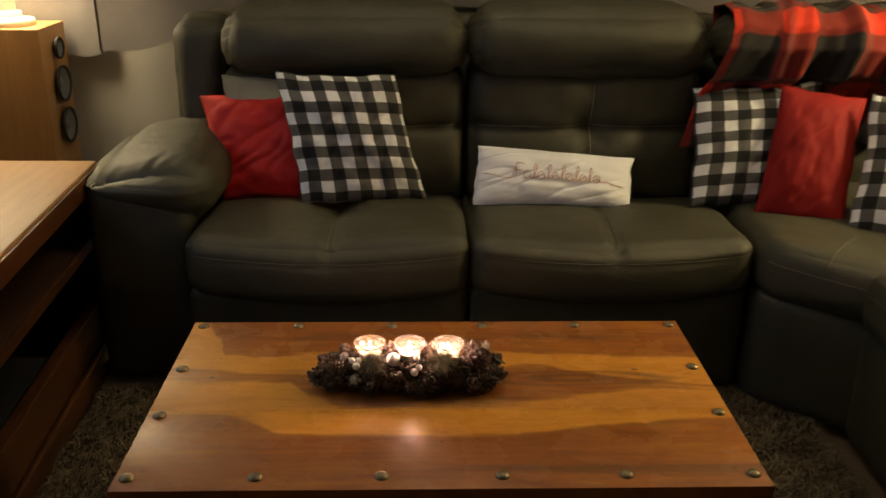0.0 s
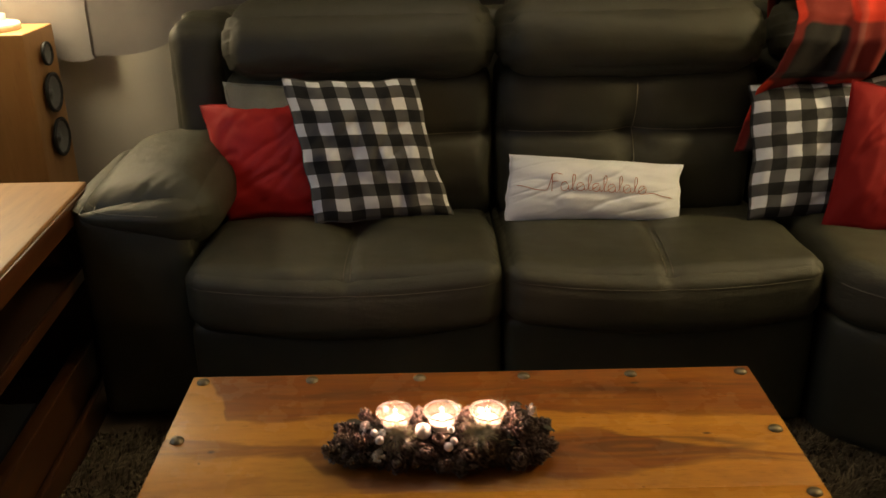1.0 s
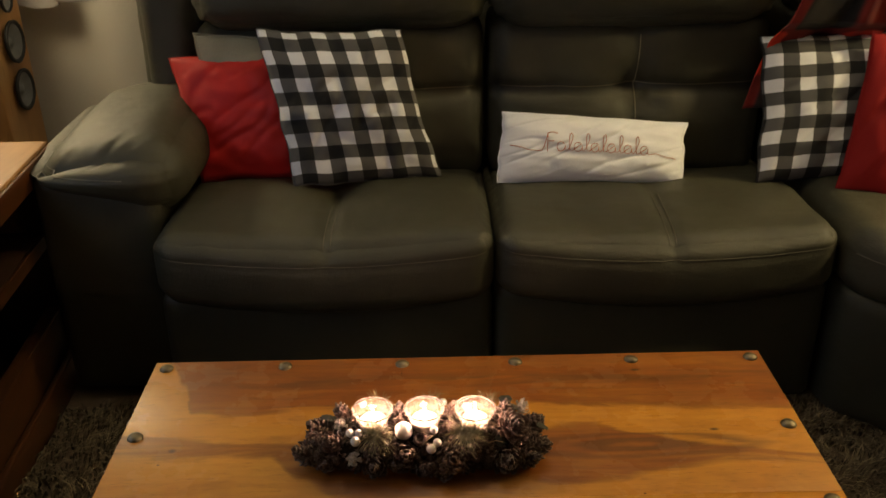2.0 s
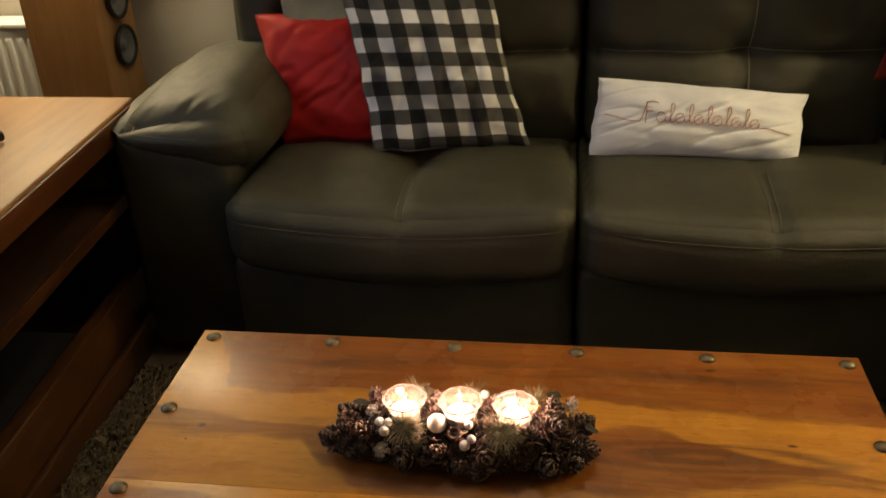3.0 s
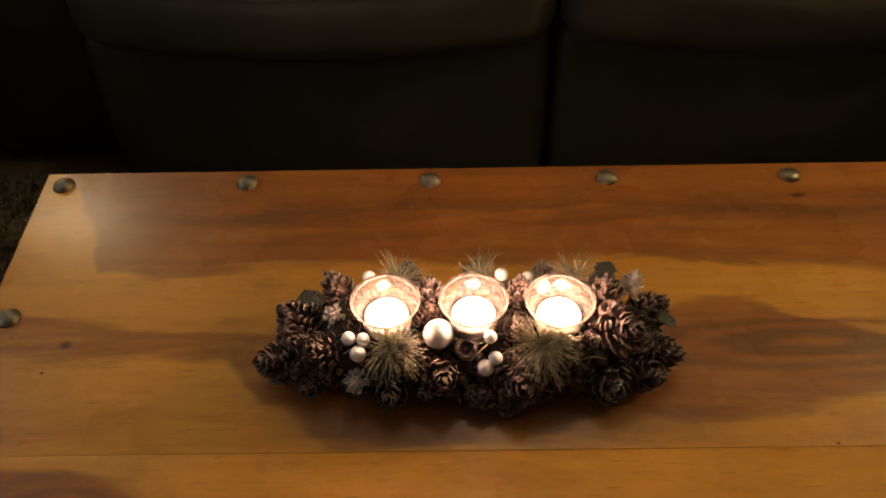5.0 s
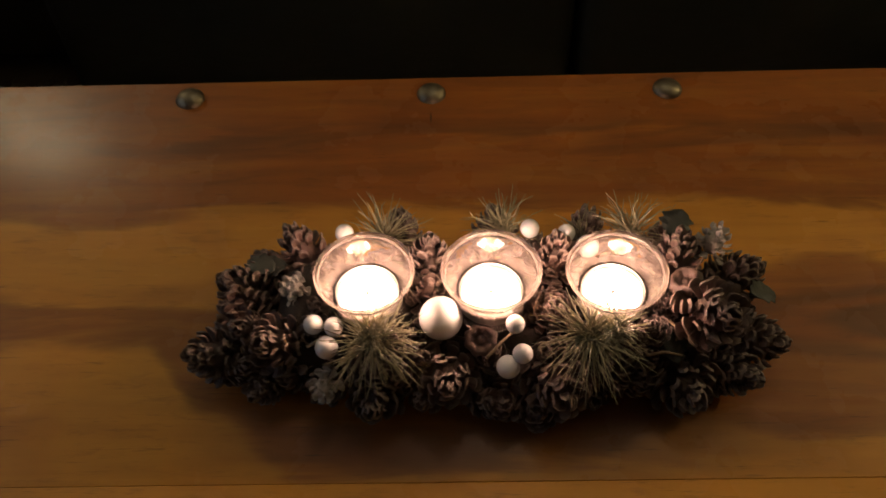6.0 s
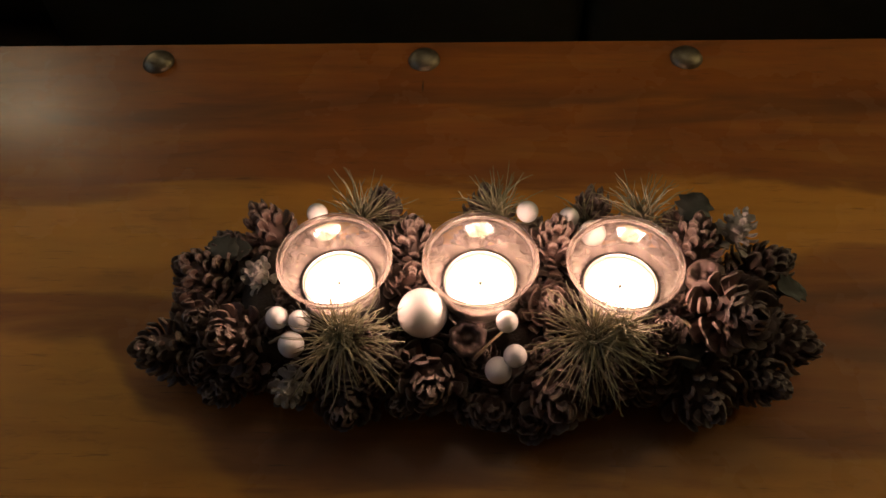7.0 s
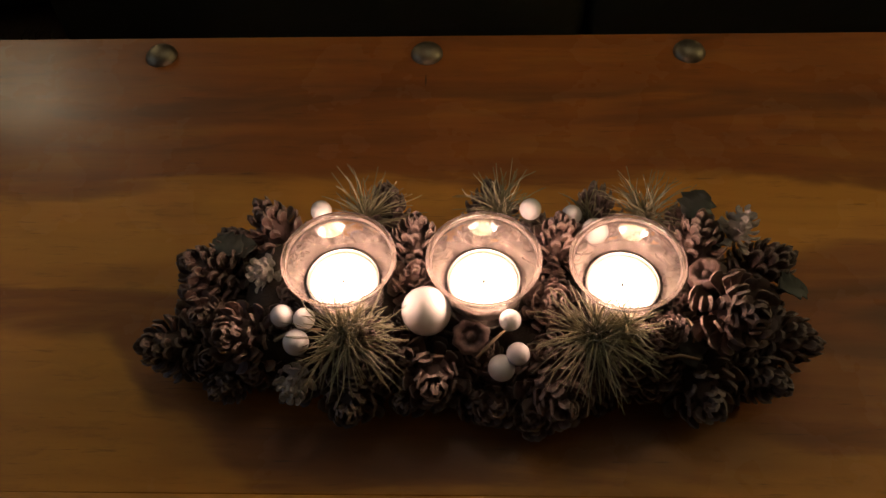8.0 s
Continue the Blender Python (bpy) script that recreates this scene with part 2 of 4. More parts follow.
def cone_material():
    k = Nodes("pine_cone_scale")
    uv = k.coords("UV")
    xyz = k.tree.nodes.new("ShaderNodeSeparateXYZ")
    k.put(xyz.inputs[0], uv)
    grain = k.noise(k.scaled(k.coords(), (1, 1, 1)), 240, 4)
    tip = k.math("ADD", xyz.outputs[1], k.math("MULTIPLY", k.math("SUBTRACT", grain, 0.5), 0.35))
    hue = k.node("ObjectInfo", 5)
    base = k.mix(hue, (0.058, 0.035, 0.027), (0.11, 0.062, 0.047))
    colour = k.mix(k.math("MULTIPLY", k.step(tip, 0.62, 1.25), 0.8), base, (0.24, 0.18, 0.152))
    k.bump(grain, 0.4, 0.0008)
    return k.done(colour, 0.5)


LEATHER = leather_material()
PALE_STITCH = plain("pale_stitch_thread", (0.25, 0.23, 0.155), 0.7, scale=200)
STITCH = plain("stitch_thread", (0.12, 0.11, 0.08), 0.7, scale=200)
WOOD_FRONT, WOOD_BACK = table_wood("table_wood_front", True), table_wood("table_wood_back", False)
TABLE_LEG = long_wood("table_leg_wood", ((0.08, 0.03, 0.01), (0.16, 0.06, 0.016), (0.24, 0.1, 0.03)), (40, 40, 4))
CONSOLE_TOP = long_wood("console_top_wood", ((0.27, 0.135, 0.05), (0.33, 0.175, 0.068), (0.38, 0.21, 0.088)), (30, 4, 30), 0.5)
# the console's wood again, darkened in three steps to stand for shade
CONSOLE_SIDE_SHADED = long_wood("console_side_wood_shaded", ((0.05, 0.016, 0.004), (0.09, 0.03, 0.007), (0.14, 0.05, 0.012)), (30, 4, 30), 0.4)
CONSOLE_LOW_SHADED = long_wood("console_low_wood_shaded", ((0.03, 0.01, 0.003), (0.055, 0.019, 0.005), (0.09, 0.032, 0.008)), (30, 4, 30), 0.4)
CONSOLE_INNER_SHADED = long_wood("console_inner_wood_shaded", ((0.02, 0.008, 0.004), (0.035, 0.014, 0.006), (0.06, 0.024, 0.01)), (30, 4, 30), 0.5)
SPEAKER_WOOD = long_wood("speaker_veneer", ((0.37, 0.19, 0.066), (0.42, 0.225, 0.084), (0.47, 0.26, 0.106)), (26, 26, 2.2), 0.5)
BRASS = plain("aged_brass", (0.19, 0.155, 0.1), 0.45, 0.9, scale=260, vary=0.35)
BLACK = plain("black_plastic", (0.014, 0.014, 0.015), 0.55, scale=120)
NAVY = plain("dark_blue_plastic", (0.02, 0.026, 0.05), 0.45, scale=120)
RADIATOR = plain("radiator_enamel", (0.72, 0.72, 0.7), 0.4, scale=40, vary=0.04)
DRIVER = plain("driver_cone", (0.16, 0.165, 0.17), 0.5, scale=120)
WALL = plain("wall_paint", (0.41, 0.385, 0.335), 0.85, scale=30, vary=0.05)
CEILING = plain("ceiling_paint", (0.82, 0.8, 0.77), 0.9, scale=30, vary=0.04)
CARPET = plain("carpet_floor", (0.13, 0.09, 0.055), 0.95, scale=160, vary=0.3, bump=0.6)
CURTAIN = cloth("curtain_cloth", (0.31, 0.29, 0.285), 420, 0.85, 0.1, 0.08)
RED = cloth("red_cushion_cloth", (0.5, 0.007, 0.005), 500, 0.6, 0.06, 0.14)
SATIN = cloth("red_satin_cloth", (0.22, 0.003, 0.003), 500, 0.75, 0.0, 0.02)
SATIN.node_tree.nodes["Principled BSDF"].inputs["Specular IOR Level"].default_value = 0.3
GREY = cloth("sage_cushion_cloth", (0.3, 0.3, 0.235), 400, 0.8, 0.2)
CANVAS = cloth("white_canvas", (0.77, 0.79, 0.87), 520, 0.9, 0.1, 0.05)
SCRIPT = plain("script_thread", (0.4, 0.12, 0.075), 0.7, scale=200)
WEAVE = ((5.0, 5.7), (0.86, 0.87, 0.92), (0.105, 0.103, 0.102), (0.009, 0.0085, 0.0085))
GINGHAM, GINGHAM_LATE = check_fabric("gingham_cloth", *WEAVE, shift=0.9), check_fabric("gingham_cloth", *WEAVE, shift=0.65)
PLAID = check_fabric("plaid_fleece", (3.4, 2.5), (0.66, 0.036, 0.01), (0.21, 0.016, 0.009), (0.014, 0.012, 0.011), 0.58, 0.0, lines=(0.16, 0.17, 0.16), shift=0.09, rise=0.475, soft=0.07)
CREAM = plain("cream_ceramic", (0.74, 0.68, 0.55), 0.4, scale=40, vary=0.05)
PEARL = plain("pearl_lacquer", (0.68, 0.66, 0.65), 0.3, scale=420, vary=0.14, bump=0.25, **{"Coat Weight": 1.0, "Coat Roughness": 0.12})
GLASS = glass_material()
CONE = cone_material()
FROST = plain("frosted_cone", (0.42, 0.38, 0.34), 0.8, scale=300, vary=0.4, bump=0.6)
NEEDLE = plain("pine_needle", (0.24, 0.22, 0.13), 0.38, scale=200, vary=0.4)
LEAF = plain("dark_leaf", (0.036, 0.036, 0.028), 0.5, scale=90, vary=0.4)
TWIG = plain("dry_twig", (0.3, 0.22, 0.14), 0.8, scale=200, vary=0.3)
BED_FILLER = plain("dark_base", (0.03, 0.02, 0.014), 0.95, scale=200, vary=0.4, bump=0.8)
TIN = plain("tealight_tin", (0.7, 0.68, 0.66), 0.32, 1.0, scale=200, vary=0.1)
WAX = plain("candle_wax", (0.85, 0.8, 0.7), 0.4, scale=60, vary=0.03)
FLAME = glow("flame_glow", (1.0, 0.66, 0.3), 60.0)
SCREEN = glow("screen_glow", (0.6, 0.75, 1.0), 0.95)
LED = glow("led_glow", (0.8, 0.9, 1.0), 1.2)
SHADE = cloth("lamp_shade_cloth", (0.7, 0.6, 0.45), 300, 0.9, 0.0, 0.05)


def rug_material():
    k = Nodes("shaggy_pile")
    p = k.coords()
    fibre = k.node("NewGeometry", 8)
    patch = k.noise(p, 18, 4)
    colour = k.ramp(k.math("ADD", k.math("MULTIPLY", fibre, 0.5), k.math("MULTIPLY", patch, 0.5)), [(0.25, (0.055, 0.041, 0.023)), (0.5, (0.125, 0.096, 0.055)), (0.75, (0.24, 0.19, 0.115))])
    return k.done(colour, 0.85)


RUG = rug_material()


# ---- mesh tools ----
def thing(name, label, category, at=(0, 0, 0), group="", kind=""):
    ob = new(name)
    ob.location = at
    ob.empty_display_size = 0.05
    return tagged(ob, label, category, group, kind)


def link(name, bm, material, parent=None, label="", smooth=True):
    me = bpy.data.meshes.new(name)
    for f in bm.faces:
        f.smooth = smooth
    bm.to_mesh(me)
    bm.free()
    me.materials.append(material)
    ob = new(name, me)
    if parent:
        ob.parent = parent
    return tagged(ob, label)


def part(name, bm, material, parent, label="", smooth=True):
    """One mesh under a thing or a part, built in the place's own coordinates."""
    spot, up = Vector(), parent
    while up:
        spot += Vector(up.location)
        up = up.parent
    bmesh.ops.translate(bm, verts=bm.verts, vec=-spot)
    return link(name, bm, material, parent, label, smooth)


def share(name, mesh, parent, m):
    """One more object on a mesh that is already there."""
    ob = new(name, mesh)
    ob.parent = parent
    ob.matrix_basis = m
    return ob


def box(lo, hi, bevel=0.0, segments=2):
    bm = bmesh.new()
    size, mid = Vector(hi) - Vector(lo), (Vector(hi) + Vector(lo)) / 2
    bmesh.ops.create_cube(bm, size=1.0, matrix=Matrix.Translation(mid) @ Matrix.Diagonal((*size, 1)))
    if bevel:
        bmesh.ops.bevel(bm, geom=bm.edges[:], offset=bevel, segments=segments, affect="EDGES", profile=0.6)
    return bm


def soft_box(lo, hi, r, seg=(24, 24, 24), puff=(0, 0, 0), shape=None):
    """An upholstered block: rounded edges, bulging sides, and what shape(point, t) adds."""
    lo, hi = Vector(lo), Vector(hi)
    bm, made = bmesh.new(), {}
    ts = [[math.sin(math.pi / 2 * (2 * i / n - 1)) for i in range(n + 1)] for n in seg]

    def vert(i, j, k):
        if (i, j, k) not in made:
            t = (ts[0][i], ts[1][j], ts[2][k])
            p = Vector([(lo[a] + hi[a]) / 2 + t[a] * (hi[a] - lo[a]) / 2 for a in range(3)])
            q = Vector([min(max(p[a], lo[a] + r), hi[a] - r) for a in range(3)])
            d = p - q
            if d.length > 1e-9:
                p = q + d.normalized() * r
            for a in range(3):
                b, c = (a + 1) % 3, (a + 2) % 3
                p[a] += puff[a] * t[a] ** 3 * (1 - t[b] ** 2) * (1 - t[c] ** 2)
            if shape:
                p = p + Vector(shape(p, t))
            made[i, j, k] = bm.verts.new(p)
        return made[i, j, k]

    for a in range(3):
        b, c = (a + 1) % 3, (a + 2) % 3
        for side in (0, seg[a]):
            for u in range(seg[b]):
                for v in range(seg[c]):
                    ring = []
                    for du, dv in ((0, 0), (1, 0), (1, 1), (0, 1)):
                        n = [0, 0, 0]
                        n[a], n[b], n[c] = side, u + du, v + dv
                        ring.append(vert(*n))
                    bm.faces.new(ring if side else ring[::-1])
    return bm


def lathe(profile, steps=32, at=(0, 0, 0), closed=False):
    """Turn a list of (radius, height) about a vertical line."""
    bm = bmesh.new()
    rings = []
    for r, z in profile:
        if r < 1e-6:
            rings.append([bm.verts.new((at[0], at[1], at[2] + z))])
        else:
            rings.append([bm.verts.new((at[0] + r * math.cos(math.tau * i / steps), at[1] + r * math.sin(math.tau * i / steps), at[2] + z)) for i in range(steps)])
    pairs = list(zip(rings, rings[1:])) + ([(rings[-1], rings[0])] if closed else [])
    for a, b in pairs:
        for i in range(steps):
            j = (i + 1) % steps
            ring = [a[i % len(a)], a[j % len(a)], b[j % len(b)], b[i % len(b)]]
            ring = list(dict.fromkeys(ring))
            if len(ring) > 2:
                bm.faces.new(ring)
    bmesh.ops.recalc_face_normals(bm, faces=bm.faces)
    return bm


def tube(bm, points, radius, sides=5, taper=1.0):
    """Add a round bar along points."""
    points = [Vector(p) for p in points]
    last = None
    for n, p in enumerate(points):
        way = (points[min(n + 1, len(points) - 1)] - points[max(n - 1, 0)]).normalized()
        side = way.cross(Vector((0.13, 0.31, 0.94))).normalized()
        other = way.cross(side)
        r = radius * (1 + (taper - 1) * n / max(1, len(points) - 1))
        ring = [bm.verts.new(p + r * (math.cos(math.tau * i / sides) * side + math.sin(math.tau * i / sides) * other)) for i in range(sides)]
        if last:
            for i in range(sides):
                bm.faces.new((last[i], last[(i + 1) % sides], ring[(i + 1) % sides], ring[i]))
        else:
            bm.faces.new(ring[::-1])
        last = ring
    bm.faces.new(last)
    return bm


def stitches(name, surface, points, towards, parent, radius=0.0013, dash=0.0, thread=None):
    """A sewn line laid on the surface that lies the given way from the points."""
    from_tree = surface
    laid = []
    for p in points:
        hit = from_tree.ray_cast(Vector(p), Vector(towards))
        if hit[0]:
            laid.append(hit[0] - Vector(towards).normalized() * radius * 0.35)
    bm = bmesh.new()
    if dash:
        for a, b in zip(laid[::2], laid[1::2]):
            tube(bm, (a, b), radius, 4)
    elif len(laid) > 1:
        tube(bm, laid, radius, 5)
    return part(name, bm, thread or STITCH, parent)


from mathutils.bvhtree import BVHTree


def span(a, b, n):
    a, b = Vector(a), Vector(b)
    return [a.lerp(b, i / n) for i in range(n + 1)]


def bell(x, width):
    return math.exp(-((x / width) ** 2))


# ---- room shell ----
def slab(name, lo, hi, material):
    return tagged(link(name, box(lo, hi), material, smooth=False), kind="structure")


slab("floor", (-2.4, -2.4, -0.1), (2.4, 3.1, 0.0), CARPET)
slab("wall_north", (-2.4, 3.0, 0.0), (2.4, 3.12, 2.4), WALL)
slab("wall_south", (-2.4, -2.4, 0.0), (2.4, -2.28, 2.4), WALL)
slab("wall_west", (-2.4, -2.28, 0.0), (-2.28, 3.0, 2.4), WALL)
slab("wall_east", (2.28, -2.28, 0.0), (2.4, 3.0, 2.4), WALL)
slab("ceiling", (-2.4, -2.4, 2.4), (2.4, 3.12, 2.5), CEILING)


# ---- coffee table ----
TOP, X0, X1, Y0, Y1 = 0.45, -0.496, 0.494, 1.056, 1.621
table = thing("coffee_table", "varnished brown and honey rosewood coffee table with brass studs", "table", (0, 1.335, 0))


def plank(y0, y1, material):
    bm = box((X0, y0, TOP - 0.034), (X1, y1, TOP), 0.0005, 2)
    part("plank", bm, material, table)


plank(Y0, 1.2812, WOOD_FRONT)
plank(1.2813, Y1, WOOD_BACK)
for ax, ay, bx, by in ((X0 + 0.03, Y0 + 0.03, X1 - 0.03, Y0 + 0.055), (X0 + 0.03, Y1 - 0.055, X1 - 0.03, Y1 - 0.03), (X0 + 0.03, Y0 + 0.055, X0 + 0.055, Y1 - 0.055), (X1 - 0.055, Y0 + 0.055, X1 - 0.03, Y1 - 0.055)):
    part("apron", box((ax, ay, TOP - 0.12), (bx, by, TOP - 0.035), 0.003), TABLE_LEG, table)
for lx in (X0 + 0.02, X1 - 0.09):
    for ly in (Y0 + 0.02, Y1 - 0.09):
        part("leg", box((lx, ly, 0.0), (lx + 0.07, ly + 0.07, TOP - 0.036), 0.005), TABLE_LEG, table)


def stud_mesh():
    bm = lathe([(0.0115, -0.001), (0.0113, 0.0008), (0.0095, 0.0034), (0.0062, 0.0052), (0.003, 0.006), (0.0, 0.0062)], 20)
    me = bpy.data.meshes.new("stud")
    for f in bm.faces:
        f.smooth = True
    bm.to_mesh(me)
    bm.free()
    me.materials.append(BRASS)
    return me


STUD = stud_mesh()
rng = random.Random(4)
spots = []
for i, x in enumerate((-0.475, -0.283, -0.093, 0.091, 0.28, 0.475)):
    spots += [(x, 1.602), (x - 0.002, 1.088)]
for y in (1.264, 1.424):
    spots += [(-0.475, y), (0.474, y)]
for x, y in spots:
    m = pose(x, y - 1.335, TOP, rng.uniform(-3, 3), rng.uniform(-3, 3), rng.uniform(0, 360))
    share("stud", STUD, table, m)

# ---- corner sofa ----
sofa = thing("corner_sofa", "dark grey leather corner sofa with tufted backs and padded headrests", "sofa", (0.4, 2.4, 0))


def creased(p, amount):
    return amount * (noise.noise(Vector(p) * 16) * 0.6 + noise.noise(Vector(p) * 45) * 0.25)


def seat(x0, x1, y0=2.04, y1=2.62, name="seat_cushion", worn=0.0, lobes=1.0):
    """Two stuffed lobes with a stitched channel between them and a bowed front."""
    cx, half = (x0 + x1) / 2 + 0.008, (x1 - x0) / 2

    def bow(x):
        return max(0.0, 1 - ((x - cx) / half) ** 2)

    def form(p, t):
        dx, up = p.x - cx, max(0.0, t[2])
        near = max(0.0, -t[1]) ** 1.5
        lobe = max(0.0, 1 - ((abs(dx) / half - 0.5) / 0.55) ** 2)
        dz = 0.014 * lobes * lobe * bell(p.y - 2.29, 0.16) * up
        dz -= 0.028 * (0.3 + 0.7 * lobes) * bell(dx, 0.05) * bell(p.y - 2.33, 0.1) * up
        dz -= 0.013 * bell(dx, 0.011) * bell(max(0, p.y - 2.3), 0.05) * up
        dz -= 0.034 * bell(min(0.0, p.y - 2.52), 0.14) * up
        dz += near * (0.010 - 0.026 * bow(p.x)) * (0.5 + 0.5 * t[2])
        dz += (0.030 - 0.045 * bow(p.x)) * near * (0.5 - 0.5 * t[2])
        front = 0.0
        if t[1] < -0.5:
            seam = 0.428 - 0.024 * bow(p.x)
            front = 0.004 * bell(p.z + dz - seam, 0.006) + 0.003 * bell(dx, 0.012) * bell(max(0, seam - p.z), 0.012)
        q = Vector((p.x * 30, p.y * 34, 3.0))
        dz += worn * up * 0.006 * (abs(noise.noise(q)) - 0.2) * bell(dx - 0.1, 0.16) * bell(p.y - 2.12, 0.08)
        dz -= 0.005 * up * (0.5 + 0.5 * math.sin(p.y * 130 + 4 * noise.noise(p * 9))) * bell(abs(t[0]) - 1, 0.035)
        c = creased(p, 0.005)
        return (c * 0.3, front + c * 0.4, dz + c * up)

    bm = soft_box((x0 + 0.003, y0, 0.288), (x1 - 0.003, y1, 0.464 + 0.004 * lobes), 0.05, (72, 56, 26), (0.004, 0.016, 0.002 + 0.006 * lobes), form)
    tree = BVHTree.FromBMesh(bm)
    ob = part(name, bm, LEATHER, sofa)
    stitches("stitching", tree, [(x0 + 0.02 + (x1 - x0 - 0.04) * i / 48, 1.8, 0.431 - 0.024 * bow(x0 + 0.02 + (x1 - x0 - 0.04) * i / 48)) for i in range(49)], (0, 1, 0), ob, 0.0009)
    for off, thread in ((0.007, STITCH), (-0.008, STITCH)):
        stitches("stitching", tree, span((cx + off, 2.06, 0.8), (cx + off + 0.008, 2.28, 0.8), 24), (0, 0, -1), ob, 0.0012, thread=thread)
    return ob


seat(-0.632, 0.092, worn=1.0)
seat(0.092, 0.822, lobes=0.0)


def front_panel(x0, x1):
    def form(p, t):
        return (0, creased(p, 0.006), 0)
    bm = soft_box((x0 + 0.002, 2.062, 0.03), (x1 - 0.004, 2.3, 0.33), 0.03, (24, 10, 16), (0, 0.012, 0), form)
    part("front_panel", bm, LEATHER, sofa)


front_panel(-0.632, 0.092)
front_panel(0.092, 0.822)


def backrest(x0, x1, y=2.5, h0=0.0, h1=0.0, top=0.983):
    cx = (x0 + x1) / 2 + 0.012

    def form(p, t):
        f = max(0.0, -t[1])
        dx, dz = p.x - cx, p.z - 0.642
        push = 0.023 * bell(dz, 0.011) * f + 0.021 * bell(dx, 0.011) * f
        push += (0.016 * bell(dz, 0.05) + 0.010 * bell(dx, 0.05)) * f
        push += 0.026 * bell(dx, 0.075) * bell(dz, 0.06) * f
        push += 0.005 * math.sin(math.atan2(dz, dx) * 6) * bell(math.hypot(dx, dz) - 0.05, 0.035) * f
        push += 0.006 * bell(dx - 0.09, 0.02) * bell(dz - 0.03, 0.05) * f
        return (creased(p, 0.003), push + creased(p, 0.007) * f, creased(p, 0.003))

    bm = soft_box((x0 + 0.004, y, 0.40), (x1 - 0.004, 2.78, 0.815), 0.05, (44, 16, 40), (0.004, 0.03, 0.0), form)
    tree = BVHTree.FromBMesh(bm)
    ob = part("backrest", bm, LEATHER, sofa)
    stitches("stitching", tree, span((x0 + 0.03, 2.2, 0.646), (x1 - 0.03, 2.2, 0.646), 60), (0, 1, 0), ob, 0.0011, 0.0, PALE_STITCH)
    stitches("stitching", tree, span((cx + 0.006, 2.2, 0.5), (cx + 0.006, 2.2, 0.77), 40), (0, 1, 0), ob, 0.0013, 0.0, PALE_STITCH)
    bm2 = soft_box((x0 + h0, y - 0.055, 0.794), (x1 + h1, 2.74, top), 0.088, (64, 36, 36), (0.004, 0.022, 0.012),
                   lambda p, t: (creased(p, 0.004), creased(p, 0.006) - 0.05 * (p.z - 0.9) * -1.0 * max(0, -t[1]), creased(p, 0.005) - 0.012 * bell(abs(t[0]) - 1, 0.06) * (0.5 + 0.5 * math.sin(p.z * 190 + p.y * 60))))
    part("headrest", bm2, LEATHER, sofa)


backrest(-0.602, 0.094, 2.5, 0.014, 0.005)
backrest(0.104, 0.786, 2.5, -0.002, -0.006)
backrest(0.83, 1.46, 2.53, top=0.966)

# back corner beside the first headrest
part("back_side", soft_box((-0.744, 2.56, 0.40), (-0.592, 2.8, 0.932), 0.05, (16, 16, 32), (0.01, 0.02, 0.01), lambda p, t: (creased(p, 0.006), creased(p, 0.006), 0)), LEATHER, sofa)
part("back_frame", box((-0.76, 2.76, 0.05), (1.9, 2.86, 0.93), 0.03), LEATHER, sofa)


# arm with its padded top
def arm_form(p, t):
    out = min(1.15, max(0.0, -(p.x + 0.665)) / 0.23)
    u = 0.5 + 0.5 * t[2]
    dz = -0.046 * out ** 1.6 * u + 0.092 * out * (1 - u)
    dz += (-0.022 * max(0.0, -t[1]) ** 1.6 + 0.008 * max(0.0, t[1])) * u
    for x0, slope, deep in ((-0.835, 0.9, 0.0018), (-0.745, 0.8, 0.0032), (-0.71, 1.0, 0.0018)):
        away = p.x - x0 - slope * (p.y - 2.15)
        dz -= deep * bell(away, 0.011) * bell(p.y - 2.175, 0.035) * max(0.0, t[2] + 0.3)
        dz += 0.6 * deep * bell(away + 0.018, 0.014) * bell(p.y - 2.175, 0.035) * max(0.0, t[2] + 0.3)
    under = 0.45 * max(0.0, 0.572 - 0.05 * (p.x + 0.8) - p.z - dz) * max(0.0, -t[1])
    lip = under + 0.003 * bell(p.z + dz - 0.578 + 0.05 * (p.x + 0.8), 0.007) * max(0.0, -t[1])
    return (creased(p, 0.003), lip + creased(p, 0.003), dz + creased(p, 0.004))


pad = soft_box((-0.905, 2.135, 0.458), (-0.574, 2.66, 0.652), 0.087, (64, 72, 36), (0.012, 0.02, 0.010), arm_form)
pad_tree = BVHTree.FromBMesh(pad)
arm = part("arm_pad", pad, LEATHER, sofa)
stitches("stitching", pad_tree, [(-0.885 + 0.2 * i / 30, 1.9, 0.584 - 0.012 * i / 30) for i in range(31)], (0, 1, 0), arm, 0.0012)
part("arm_panel", soft_box((-0.9, 2.165, 0.02), (-0.634, 2.7, 0.545), 0.03, (20, 24, 24), (0.006, 0.008, 0), lambda p, t: (0, creased(p, 0.004), 0.16 * -(p.x + 0.75) * max(0, t[2]))), LEATHER, sofa)


